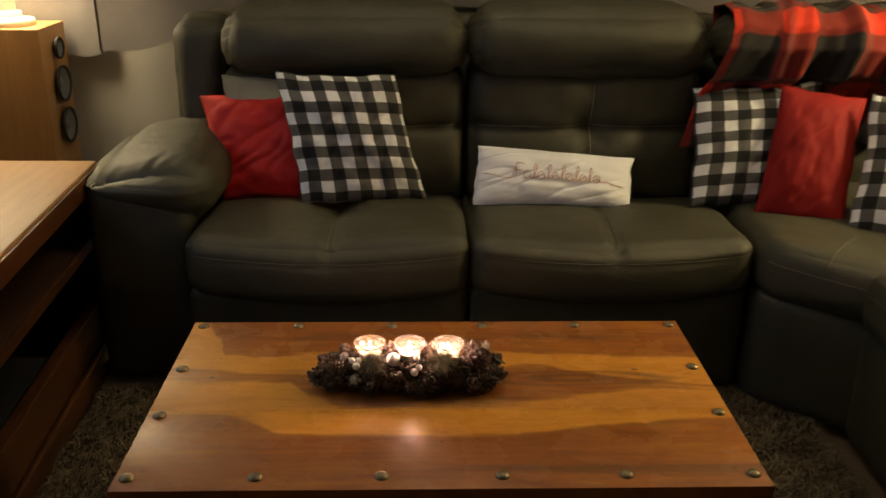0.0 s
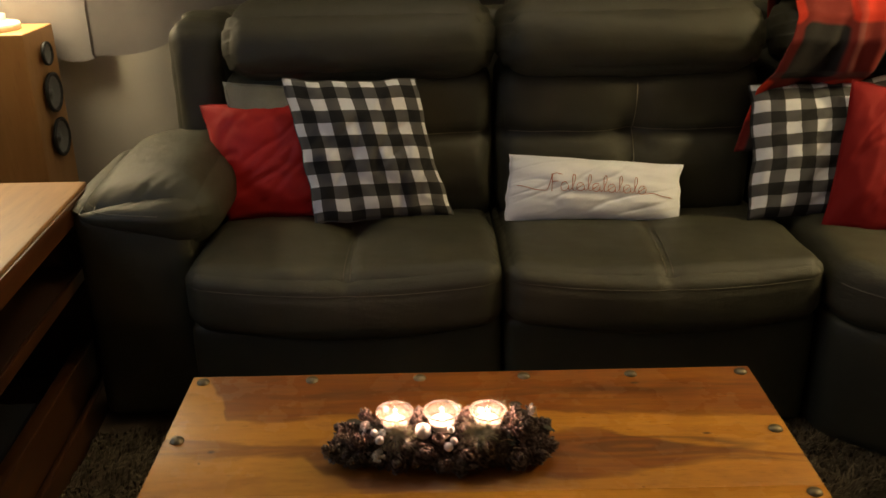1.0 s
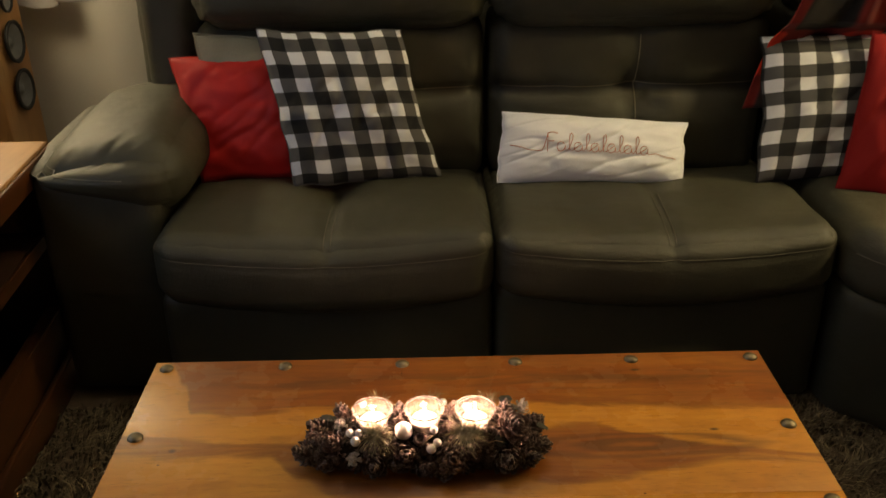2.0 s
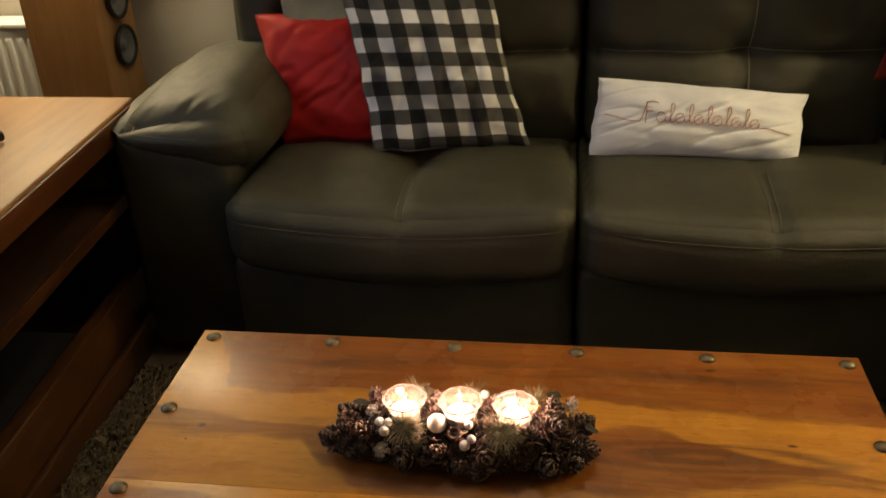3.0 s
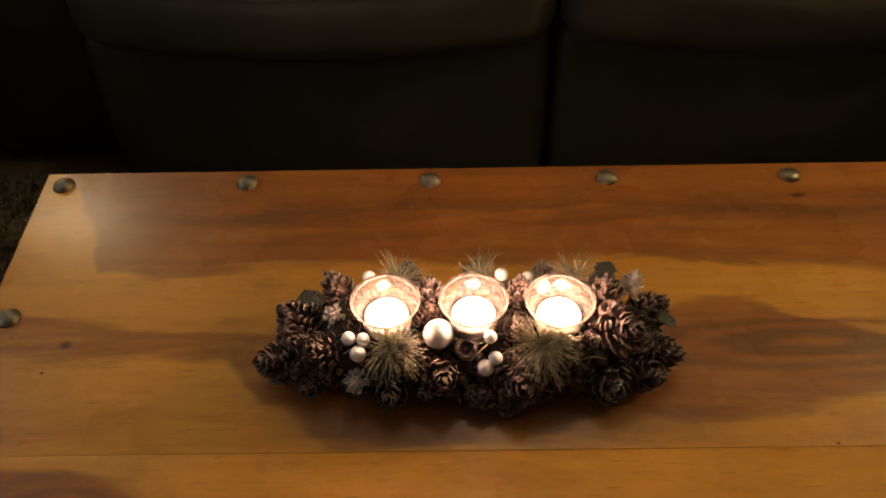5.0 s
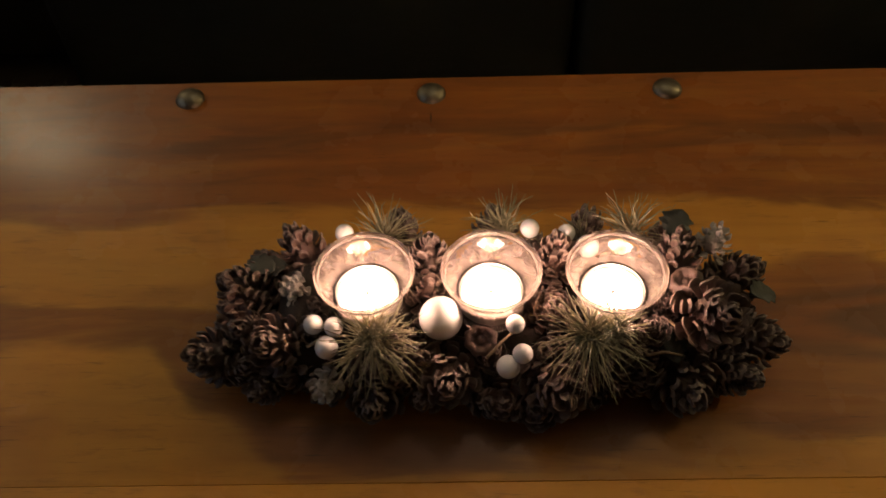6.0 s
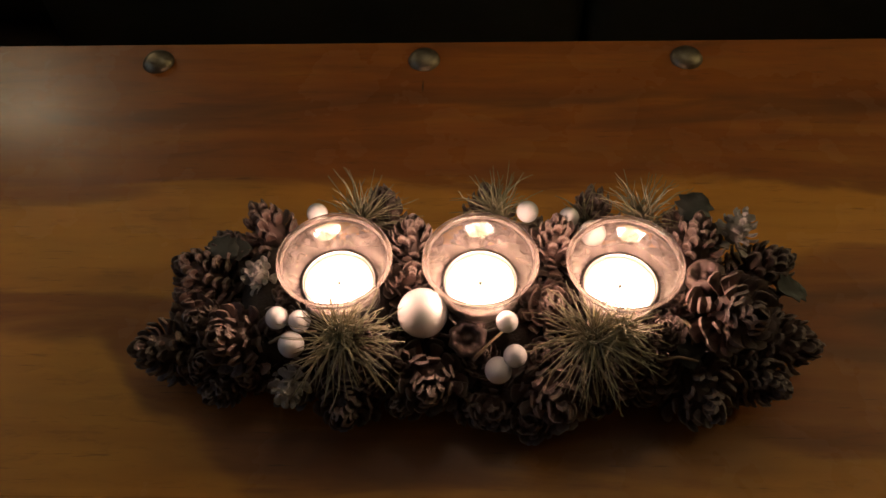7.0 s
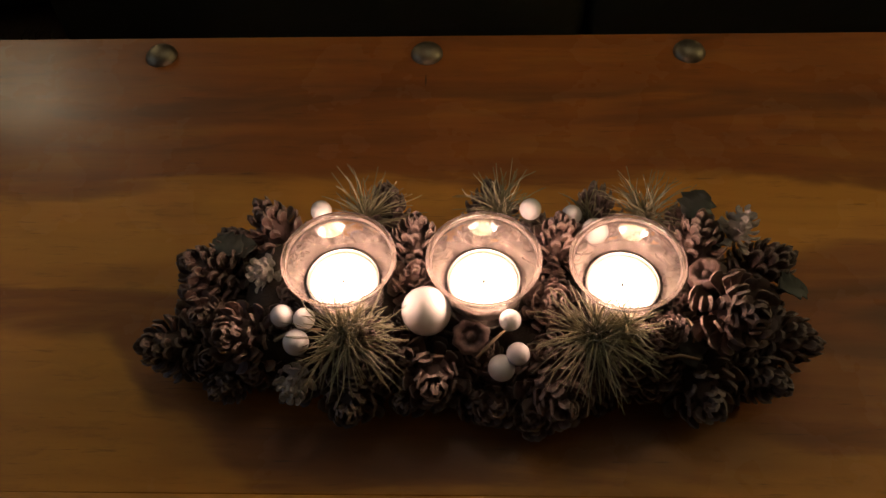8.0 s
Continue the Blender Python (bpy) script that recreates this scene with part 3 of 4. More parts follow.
# corner seat and the wing that runs towards the room
def wedge(lo, hi, cut, r, name, z_fn=None, seg=(40, 40, 18), puff=(0.0, 0.02, 0.014)):
    """A block whose near corner towards +x is swung forward."""
    def form(p, t):
        k = (p.x - lo[0]) / (hi[0] - lo[0])
        extra = z_fn(p, t) if z_fn else 0.0
        return (creased(p, 0.003), -cut * min(1.0, k * 1.6) * (0.5 - 0.5 * t[1]) + creased(p, 0.003), extra + creased(p, 0.004) * max(0, t[2]))
    bm = soft_box(lo, hi, r, seg, puff, form)
    tree = BVHTree.FromBMesh(bm)
    return part(name, bm, LEATHER, sofa), tree


def corner_top(p, t):
    d = (p.x - 0.885) - (p.y - 1.86) * 1.02
    return -0.014 * bell(d, 0.014) * max(0, t[2]) * bell(max(0, p.y - 2.1), 0.1)


corner, corner_tree = wedge((0.828, 2.02, 0.315), (1.36, 2.62, 0.474), 0.30, 0.055, "corner_seat", corner_top)
stitches("stitching", corner_tree, span((0.885, 1.86, 0.8), (1.05, 2.02, 0.8), 24), (0, 0, -1), corner)
stitches("stitching", corner_tree, span((0.84, 1.5, 0.418), (1.1, 1.5, 0.418), 24), (0, 1, 0), corner)
wedge((0.828, 2.03, 0.02), (1.36, 2.5, 0.33), 0.30, 0.03, "corner_panel", seg=(24, 12, 14), puff=(0, 0.01, 0))


def wing_seat(y0, y1):
    def form(p, t):
        return (creased(p, 0.003), creased(p, 0.003), creased(p, 0.005) * max(0, t[2]) - 0.014 * bell(p.y - (y0 + y1) / 2, 0.016) * max(0, t[2]))
    bm = soft_box((0.99, y0 + 0.004, 0.315), (1.66, y1 - 0.004, 0.474), 0.055, (30, 30, 18), (-0.02, 0.0, 0.016), form)
    tree = BVHTree.FromBMesh(bm)
    ob = part("seat_cushion", bm, LEATHER, sofa)
    stitches("stitching", tree, span((0.8, y0 + 0.03, 0.42), (0.8, y1 - 0.03, 0.42), 24), (1, 0, 0), ob)
    part("front_panel", soft_box((1.015, y0 + 0.004, 0.02), (1.4, y1 - 0.004, 0.33), 0.03, (12, 20, 14), (0.01, 0, 0)), LEATHER, sofa)


wing_seat(1.15, 1.86)
wing_seat(0.50, 1.15)
part("back_frame", box((1.72, 0.45, 0.05), (1.9, 2.75, 0.93), 0.04), LEATHER, sofa)
part("backrest", soft_box((1.5, 0.5, 0.40), (1.75, 2.1, 0.98), 0.06, (16, 30, 24), (0.03, 0, 0)), LEATHER, sofa)


# ---- cushions ----
class Pillow:
    """A stuffed cover stretched over four corners: lower two, upper two."""

    def __init__(self, bl, br, tr, tl, thick, seed, crumple=0.006, pinch=0.05):
        self.c = [Vector(p) for p in (bl, br, tr, tl)]
        self.thick, self.seed, self.crumple, self.pinch = thick, seed * 7.3, crumple, pinch
        self.n = ((self.c[1] - self.c[0]).cross(self.c[3] - self.c[0])).normalized()

    def at(self, u, v, side):
        a, b = 2 * u - 1, 2 * v - 1
        ua = u - 0.5 * self.pinch * a * (1 - b * b)
        va = v - 0.5 * self.pinch * b * (1 - a * a)
        ua += 0.024 * noise.noise(Vector((b * 2.6, self.seed, 0.5 * a))) * abs(a) ** 2 * (1 - b ** 6)
        va += 0.024 * noise.noise(Vector((a * 2.6, 0.5 * b, self.seed))) * abs(b) ** 2 * (1 - a ** 6)
        flat = self.c[0].lerp(self.c[1], ua).lerp(self.c[3].lerp(self.c[2], ua), va)
        full = max(0.0, (1 - abs(a) ** 2.4) * (1 - abs(b) ** 2.4)) ** 0.62
        q = Vector((a * 1.7, b * 1.7, self.seed))
        fold = noise.noise(q * 1.3) + 0.5 * noise.noise(q * 3.1 + Vector((0, self.seed, 0)))
        edge = 0.35 * noise.noise(Vector((a * 3 + self.seed, b * 3, side * 2)))
        ridge = abs(noise.noise(Vector(((a + b) * 0.75 + self.seed, (a - b) * 2.6 + 0.5 * a * b, self.seed * 1.7))))
        return flat + self.n * (side * (self.thick * full) + self.crumple * (fold + edge) * (0.3 + 0.7 * full) - side * self.crumple * 0.8 * max(0, 0.16 - ridge) * 6 * full)

    def mesh(self, n=44):
        bm = bmesh.new()
        uv = bm.loops.layers.uv.new("UVMap")
        rows = {}
        for side in (1, -1):
            for i in range(n + 1):
                for j in range(n + 1):
                    rim = i in (0, n) or j in (0, n)
                    if rim and side < 0:
                        rows[side, i, j] = rows[1, i, j]
                    else:
                        rows[side, i, j] = bm.verts.new(self.at(i / n, j / n, side))
            for i in range(n):
                for j in range(n):
                    ids = [(i, j), (i + 1, j), (i + 1, j + 1), (i, j + 1)]
                    if side < 0:
                        ids = ids[::-1]
                    f = bm.faces.new([rows[side, a, b] for a, b in ids])
                    for loop, (a, b) in zip(f.loops, ids):
                        loop[uv].uv = (a / n, b / n)
        return bm

    def rim(self, radius=0.0014, n=30):
        pts = [(i / n, 0) for i in range(n)] + [(1, i / n) for i in range(n)] + [(1 - i / n, 1) for i in range(n)] + [(0, 1 - i / n) for i in range(n + 1)]
        return tube(bmesh.new(), [self.at(u, v, 0) for u, v in pts], radius, 5)


def cushion(label, pillow, material, name="cushion", trim=None, fine=44):
    at = sum(pillow.c, Vector()) / 4
    ob = thing(name, label, "cushion", (at.x, at.y, min(p.z for p in pillow.c)))
    part("cover", pillow.mesh(fine), material, ob)
    part("piping", pillow.rim(), trim or material, ob)
    return ob


cushion("plain sage grey cushion behind the red one", Pillow((-0.57, 2.455, 0.455), (-0.2, 2.475, 0.455), (-0.2, 2.49, 0.775), (-0.588, 2.478, 0.798), 0.03, 1), GREY)
cushion("bright red velvety cushion beside the arm", Pillow((-0.588, 2.385, 0.458), (-0.235, 2.41, 0.455), (-0.29, 2.485, 0.768), (-0.657, 2.49, 0.737), 0.055, 2, 0.010), RED)
cushion("black and white gingham cushion leaning askew", Pillow((-0.357, 2.30, 0.479), (-0.014, 2.375, 0.468), (-0.104, 2.415, 0.812), (-0.428, 2.41, 0.82), 0.056, 3, 0.015, 0.035), GINGHAM)
falala = Pillow((0.116, 2.362, 0.457), (0.559, 2.362, 0.446), (0.583, 2.45, 0.567), (0.131, 2.45, 0.603), 0.05, 4, 0.006, 0.015)
white = cushion("long white canvas cushion with red script", falala, CANVAS, fine=84)
cushion("black and white gingham cushion under the plaid throw", Pillow((0.717, 2.318, 0.461), (1.06, 2.30, 0.46), (1.10, 2.44, 0.80), (0.736, 2.475, 0.768), 0.06, 5, 0.009), GINGHAM_LATE)
cushion("deep red satin cushion in the sofa corner", Pillow((0.868, 2.235, 0.466), (1.068, 2.135, 0.472), (1.178, 2.345, 0.765), (0.956, 2.38, 0.797), 0.045, 6, 0.007), SATIN)
cushion("black and white gingham cushion in the sofa corner", Pillow((1.06, 2.095, 0.468), (1.36, 1.92, 0.468), (1.45, 2.10, 0.79), (1.165, 2.29, 0.79), 0.05, 7, 0.008), GINGHAM)


def script_path():
    """One running line: swash, F, then la five times after a, and swash."""
    def arc(cx, cy, rx, ry, a0, a1, n=12):
        return [(cx + rx * math.cos(radians(a0 + (a1 - a0) * i / n)), cy + ry * math.sin(radians(a0 + (a1 - a0) * i / n))) for i in range(n + 1)]

    strokes, x = [], 0.0
    strokes.append([(-3.4 + 3.2 * i / 24, 0.12 + 0.16 * math.cos(i / 24 * 3.6) * (1 - 0.3 * i / 24)) for i in range(25)] + [(0.0, 0.25), (0.16, 0.95)])
    strokes.append([(0.16, 1.0), (0.2, 0.5), (0.22, -0.05)])
    strokes.append([(0.1, 0.98), (0.45, 1.08), (0.8, 1.0)])
    strokes.append([(0.2, 0.55), (0.6, 0.56)])
    x = 0.72
    run = []
    for n in range(11):
        if n % 2 == 0:
            run += arc(x + 0.3, 0.27, 0.25, 0.27, 40, 380, 14) + [(x + 0.56, 0.1), (x + 0.66, 0.02)]
            x += 0.68
        else:
            run += [(x + 0.12, 0.2)] + arc(x + 0.22, 0.82, 0.1, 0.26, -30, 190, 10) + [(x + 0.13, 0.3), (x + 0.2, 0.04), (x + 0.32, 0.04)]
            x += 0.36
    strokes.append(run)
    strokes.append([(x + 2.3 * i / 20, 0.05 + 0.09 * math.sin(i / 20 * 7) * (1 - i / 20) - 0.12 * (i / 20) ** 2) for i in range(21)])
    return strokes, x


strokes, width = script_path()
for n, stroke in enumerate(strokes):
    pts = []
    for px, py in stroke:
        u = 0.225 + 0.565 * px / width if 0 <= px <= width else (0.225 + 0.052 * px if px < 0 else 0.79 + 0.065 * (px - width))
        v = 0.415 + 0.255 * py - 0.03 * px / width
        pts.append(falala.at(min(0.96, max(0.04, u)), v, 1) + falala.n * 0.0030)
    part("script_line", tube(bmesh.new(), pts, 0.0009, 5), SCRIPT, white)


# ---- plaid throw over the corner headrest ----
def throw_mesh():
    bm = bmesh.new()
    uv = bm.loops.layers.uv.new("UVMap")
    n, m = 140, 70
    outline = [(2.80, 0.70), (2.78, 0.952), (2.62, 0.976), (2.50, 0.970), (2.425, 0.938), (2.398, 0.88), (2.425, 0.80), (2.48, 0.75), (2.50, 0.66), (2.50, 0.585)]
    grid = {}
    for i in range(n + 1):
        for j in range(m + 1):
            s = j / m * (len(outline) - 1)
            a = min(int(s), len(outline) - 2)
            y = outline[a][0] + (outline[a + 1][0] - outline[a][0]) * (s - a)
            z = outline[a][1] + (outline[a + 1][1] - outline[a][1]) * (s - a)
            hang = j / m
            x = 0.885 + 0.65 * i / n - 0.17 * hang * (1 - i / n) + 0.012 * noise.noise(Vector((i / n * 4, hang * 3, 2)))
            fold = 0.017 * math.sin(i / n * 30 + 3 * noise.noise(Vector((i / n * 3, hang * 1.5, 5)))) + 0.016 * noise.noise(Vector((i / n * 7, hang * 2, 9))) + 0.007 * math.sin(i / n * 71 + 9 * hang + 5 * noise.noise(Vector((i / n * 5, hang * 2, 3))))
            fold *= min(1.0, 0.15 + 5 * i / n)
            down = min(1.0, max(0.0, (hang - 0.2) * 2))
            y += -0.022 - 1.3 * fold * down + 0.03 * max(0.0, hang - 0.66) * 3 * (i > n * 0.12) - 0.03 * max(0.0, hang - 0.6) * (i < n * 0.1)
            z += 0.010 + 0.6 * fold * (1 - down) + 0.006 * noise.noise(Vector((i / n * 9, 1, 4)))
            grid[i, j] = bm.verts.new((x, y, z))
    for i in range(n):
        for j in range(m):
            ids = [(i, j), (i + 1, j), (i + 1, j + 1), (i, j + 1)]
            f = bm.faces.new([grid[k] for k in ids])
            for loop, (a, b) in zip(f.loops, ids):
                loop[uv].uv = (a / n, 1 - b / m)
    bmesh.ops.recalc_face_normals(bm, faces=bm.faces)
    bmesh.ops.solidify(bm, geom=bm.faces[:], thickness=0.004)
    return bm


throw = thing("throw_blanket", "red and black plaid fleece throw draped over the sofa back", "blanket", (1.15, 2.6, 0.6))
part("fleece", throw_mesh(), PLAID, throw)


# ---- curtains ----
def curtain(x0, x1, y, z0, waves, seed, hem=0.0, label=""):
    ob = thing("curtain", label, "curtain", ((x0 + x1) / 2, y, z0))
    bm = bmesh.new()
    n, m, grid = int((x1 - x0) * 90) + 8, 24, {}
    for i in range(n + 1):
        for j in range(m + 1):
            u, v = i / n, (j / m) ** 2.6
            x = x0 + (x1 - x0) * u
            w = math.sin(x * waves + 2.5 * noise.noise(Vector((x * 2, v * 0.6, seed)))) * (0.011 + 0.008 * noise.noise(Vector((x * 3, v, seed + 4))))
            z = z0 + (2.25 - z0) * v + (1 - v) * (hem * min(0.34, max(0.0, x + 1.03)) ** 2 + 0.008 * math.sin(x * waves + 1))
            grid[i, j] = bm.verts.new((x, y + w * (0.6 + 0.4 * v), z))
    for i in range(n):
        for j in range(m):
            bm.faces.new((grid[i, j], grid[i + 1, j], grid[i + 1, j + 1], grid[i, j + 1]))
    bmesh.ops.solidify(bm, geom=bm.faces[:], thickness=0.004)
    part("panel", bm, CURTAIN, ob)
    part("rail", tube(bmesh.new(), ((x0 - 0.02, y + 0.01, 2.27), (x1 + 0.02, y + 0.01, 2.27)), 0.012, 10), TIN, ob)
    return ob


curtain(-1.34, -1.07, 2.96, 0.775, 30, 1, 0.0, "grey lined curtain panel hanging short of the floor")
curtain(-1.062, 1.9, 2.90, 0.788, 11, 2, 1.25, "grey lined curtain hanging behind the sofa")


# ---- loudspeaker with a table lamp on it ----
speaker = thing("loudspeaker", "honey wood veneer tower loudspeaker with three black drivers", "loudspeaker", (-1.287, 2.84, 0))
part("cabinet", box((-1.392, 2.735, 0.0), (-1.182, 2.945, 0.885), 0.004), SPEAKER_WOOD, speaker)


def driver(z, r):
    ring = lathe([(r, 0.0), (r * 1.02, 0.006), (r * 0.9, 0.009), (r * 0.82, 0.004), (r * 0.8, 0.0)], 32, closed=True)
    dish = lathe([(r * 0.82, 0.003), (r * 0.5, -0.006), (r * 0.25, -0.012), (r * 0.22, -0.005), (0.0, -0.001)], 32)
    for bm in (ring, dish):
        bmesh.ops.transform(bm, matrix=pose(-1.182, 2.84, z, 0, 90, 0) @ Matrix.Translation((0, 0, 0.0125)), verts=bm.verts)
    hub = part("driver", ring, BLACK, speaker)
    part("driver_cone", dish, DRIVER, hub, "grey driver cone")


driver(0.815, 0.034)
driver(0.703, 0.057)
driver(0.570, 0.057)


def lamp(name, label, at, base_z, bulb_z, shade_r, base_r, col_r):
    ob = thing(name, label, "lamp", (at[0], at[1], base_z))
    x, y = at
    part("base", lathe([(0, 0), (base_r, 0), (base_r, 0.012), (base_r * 0.96, 0.02), (base_r * 0.6, 0.024), (col_r * 1.5, 0.03), (col_r * 1.5, 0.042), (col_r, 0.046)], 36, (x, y, base_z)), CREAM, ob)
    part("column", lathe([(col_r, 0.044), (col_r * 0.95, (bulb_z - base_z) * 0.5), (col_r * 0.7, bulb_z - base_z - 0.12), (0.012, bulb_z - base_z - 0.1), (0.012, bulb_z - base_z - 0.055)], 28, (x, y, base_z)), CREAM, ob)
    h = 0.11
    part("shade", lathe([(shade_r, -h), (shade_r * 0.8, h), (shade_r * 0.79, h), (shade_r * 0.985, -h)], 40, (x, y, bulb_z + 0.01), closed=True), SHADE, ob)
    return ob


lamp("table_lamp", "cream ceramic table lamp glowing on the loudspeaker", (-1.31, 2.83), 0.885, LEFT_LAMP[2], 0.17, 0.082, 0.03)
lamp("floor_lamp", "cream floor lamp glowing behind the corner sofa", RIGHT_LAMP[:2], 0.0, RIGHT_LAMP[2], 0.2, 0.13, 0.018)

# invented fitting that carries the added overhead fill light
fill_mount = thing("overhead_fill", "added unseen overhead fill light with a metal rose and open ring", "lamp", (OVERHEAD_FILL[0], OVERHEAD_FILL[1], 2.4))
part("rose", lathe([(0, 0), (0.05, 0), (0.06, -0.03), (0.02, -0.045), (0, -0.045)], 24, (OVERHEAD_FILL[0], OVERHEAD_FILL[1], 2.4)), CREAM, fill_mount)
part("ring", lathe([(0.15, 0.0), (0.153, 0.012), (0.147, 0.012), (0.144, 0.0)], 32, (OVERHEAD_FILL[0], OVERHEAD_FILL[1], 2.32), closed=True), TIN, fill_mount)
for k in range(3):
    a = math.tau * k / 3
    part("arm", tube(bmesh.new(), ((OVERHEAD_FILL[0], OVERHEAD_FILL[1], 2.365), (OVERHEAD_FILL[0] + 0.148 * math.cos(a), OVERHEAD_FILL[1] + 0.148 * math.sin(a), 2.326)), 0.004, 8), TIN, fill_mount)

# ---- low wooden console ----
console = thing("media_console", "low solid wood media console with open shelves", "cabinet", (-1.2, 1.6, 0))
TILT_C = Matrix.Translation((-0.912, 2.33, 0)) @ Matrix(((1, -0.055, 0, 0), (0, 1, 0, 0), (0, 0, 1, 0), (0, 0, 0, 1))) @ Matrix.Translation((0.912, -2.33, 0))


def console_part(name, lo, hi, material, bevel=0.004, parent=None, label=""):
    bm = box(lo, hi, bevel)
    bmesh.ops.transform(bm, matrix=TILT_C, verts=bm.verts)
    return part(name, bm, material, parent or console, label)


console_part("top", (-1.42, 0.5, 0.533), (-0.912, 2.33, 0.593), CONSOLE_TOP, 0.005)
# added strip that gives the top's front face its shaded colour
console_part("shaded_front_edge", (-0.9125, 0.5, 0.534), (-0.905, 2.33, 0.585), CONSOLE_SIDE_SHADED, 0.002)
console_part("back_panel", (-1.42, 0.5, 0.03), (-1.40, 2.33, 0.532), CONSOLE_INNER_SHADED)
console_part("side_panel", (-1.399, 2.27, 0.03), (-0.93, 2.33, 0.532), CONSOLE_INNER_SHADED)
console_part("side_panel", (-1.399, 0.5, 0.03), (-0.93, 0.56, 0.532), CONSOLE_SIDE_SHADED)
console_part("side_panel", (-1.399, 1.38, 0.083), (-0.958, 1.42, 0.532), CONSOLE_INNER_SHADED)
console_part("shelf", (-1.399, 0.561, 0.365), (-0.942, 2.269, 0.392), CONSOLE_INNER_SHADED)
# added strip, lighter than the shelf, for the glint along its front
console_part("shelf_lit_edge", (-0.9415, 0.561, 0.363), (-0.932, 2.269, 0.394), CONSOLE_LOW_SHADED, 0.002)
console_part("bottom_shelf", (-1.399, 0.561, 0.06), (-0.976, 2.269, 0.082), CONSOLE_INNER_SHADED)
console_part("plinth", (-0.975, 0.5, 0.0), (-0.94, 2.33, 0.195), CONSOLE_LOW_SHADED)
console_part("plinth_rail", (-0.9395, 0.5, 0.0), (-0.922, 2.33, 0.085), CONSOLE_LOW_SHADED, 0.006)

television = thing("television", "flat black television glowing on the console", "television", (-1.17, 1.35, 0.593))
part("housing", box((-1.20, 0.78, 0.66), (-1.155, 1.92, 1.32), 0.006), BLACK, television)
part("screen", box((-1.1549, 0.795, 0.675), (-1.1525, 1.905, 1.305)), SCREEN, television, "bright bluish screen", False)
for y0, y1 in ((1.78, 2.05), (0.92, 0.65)):
    part("foot", tube(bmesh.new(), ((-1.175, y0, 0.672), (-1.14, y0 + (y1 - y0) * 0.3, 0.63), (-1.09, y0 + (y1 - y0) * 0.75, 0.612), (-1.062, y1, 0.6065)), 0.013, 10, 0.85), BLACK, television)

# ---- radiator under the window ----
radiator = thing("radiator", "white ribbed panel radiator on the wall", "radiator", (-1.8, 2.95, 0.12))
part("panel", box((-2.15, 2.90, 0.13), (-1.44, 2.925, 0.60), 0.006), RADIATOR, radiator)
part("panel", box((-2.15, 2.965, 0.13), (-1.44, 2.985, 0.60), 0.006), RADIATOR, radiator)
RIB = None
for i in range(20):
    x = -2.13 + 0.035 * i
    if RIB is None:
        first = part("rib", soft_box((x, 2.889, 0.16), (x + 0.022, 2.904, 0.575), 0.006, (4, 4, 10)), RADIATOR, radiator)
        RIB = first.data
    else:
        share("rib", RIB, radiator, Matrix.Translation((0.035 * i, 0, 0)))
part("grille", box((-2.15, 2.888, 0.602), (-1.44, 2.987, 0.618), 0.004), RADIATOR, radiator)
for x in (-2.0, -1.56):
    part("bracket", box((x, 2.986, 0.2), (x + 0.03, 2.9995, 0.55), 0.002), TIN, radiator)
    part("pipe", tube(bmesh.new(), ((x, 2.945, 0.0), (x, 2.945, 0.14)), 0.009, 10), TIN, radiator)


def device(name, label, lo, hi, material):
    ob = thing(name, label, "electronics", ((lo[0] + hi[0]) / 2, (lo[1] + hi[1]) / 2, lo[2]))
    bm = box((lo[0], lo[1], lo[2] + 0.006), hi, 0.004)
    bmesh.ops.transform(bm, matrix=TILT_C, verts=bm.verts)
    part("housing", bm, material, ob)
    for fx in (lo[0] + 0.03, hi[0] - 0.03):
        for fy in (lo[1] + 0.03, hi[1] - 0.03):
            bm = lathe([(0, 0), (0.01, 0), (0.01, 0.0058), (0, 0.0058)], 12, (fx, fy, lo[2]))
            bmesh.ops.transform(bm, matrix=TILT_C, verts=bm.verts)
            part("foot", bm, BLACK, ob)
    return ob


player = device("media_player", "black media player with tiny white lights on the low shelf", (-1.32, 1.42, 0.0825), (-1.0, 2.0, 0.17), BLACK)
for z in (0.142, 0.15):
    bm = box((-0.9995, 1.755, z), (-0.998, 1.772, z + 0.0022))
    bmesh.ops.transform(bm, matrix=TILT_C, verts=bm.verts)
    part("indicator", bm, LED, player, "small white indicator light", False)
device("receiver_box", "flat dark blue receiver box on the upper shelf", (-1.3, 1.34, 0.3925), (-0.975, 1.70, 0.445), NAVY)

# ---- shaggy rug ----
rug = thing("shaggy_rug", "thick shaggy taupe rug under the coffee table", "rug", (0, 1.4, 0), kind="")
part("backing", box((-0.90, 0.55, 0.002), (0.96, 2.10, 0.012), 0.003), CARPET, rug)


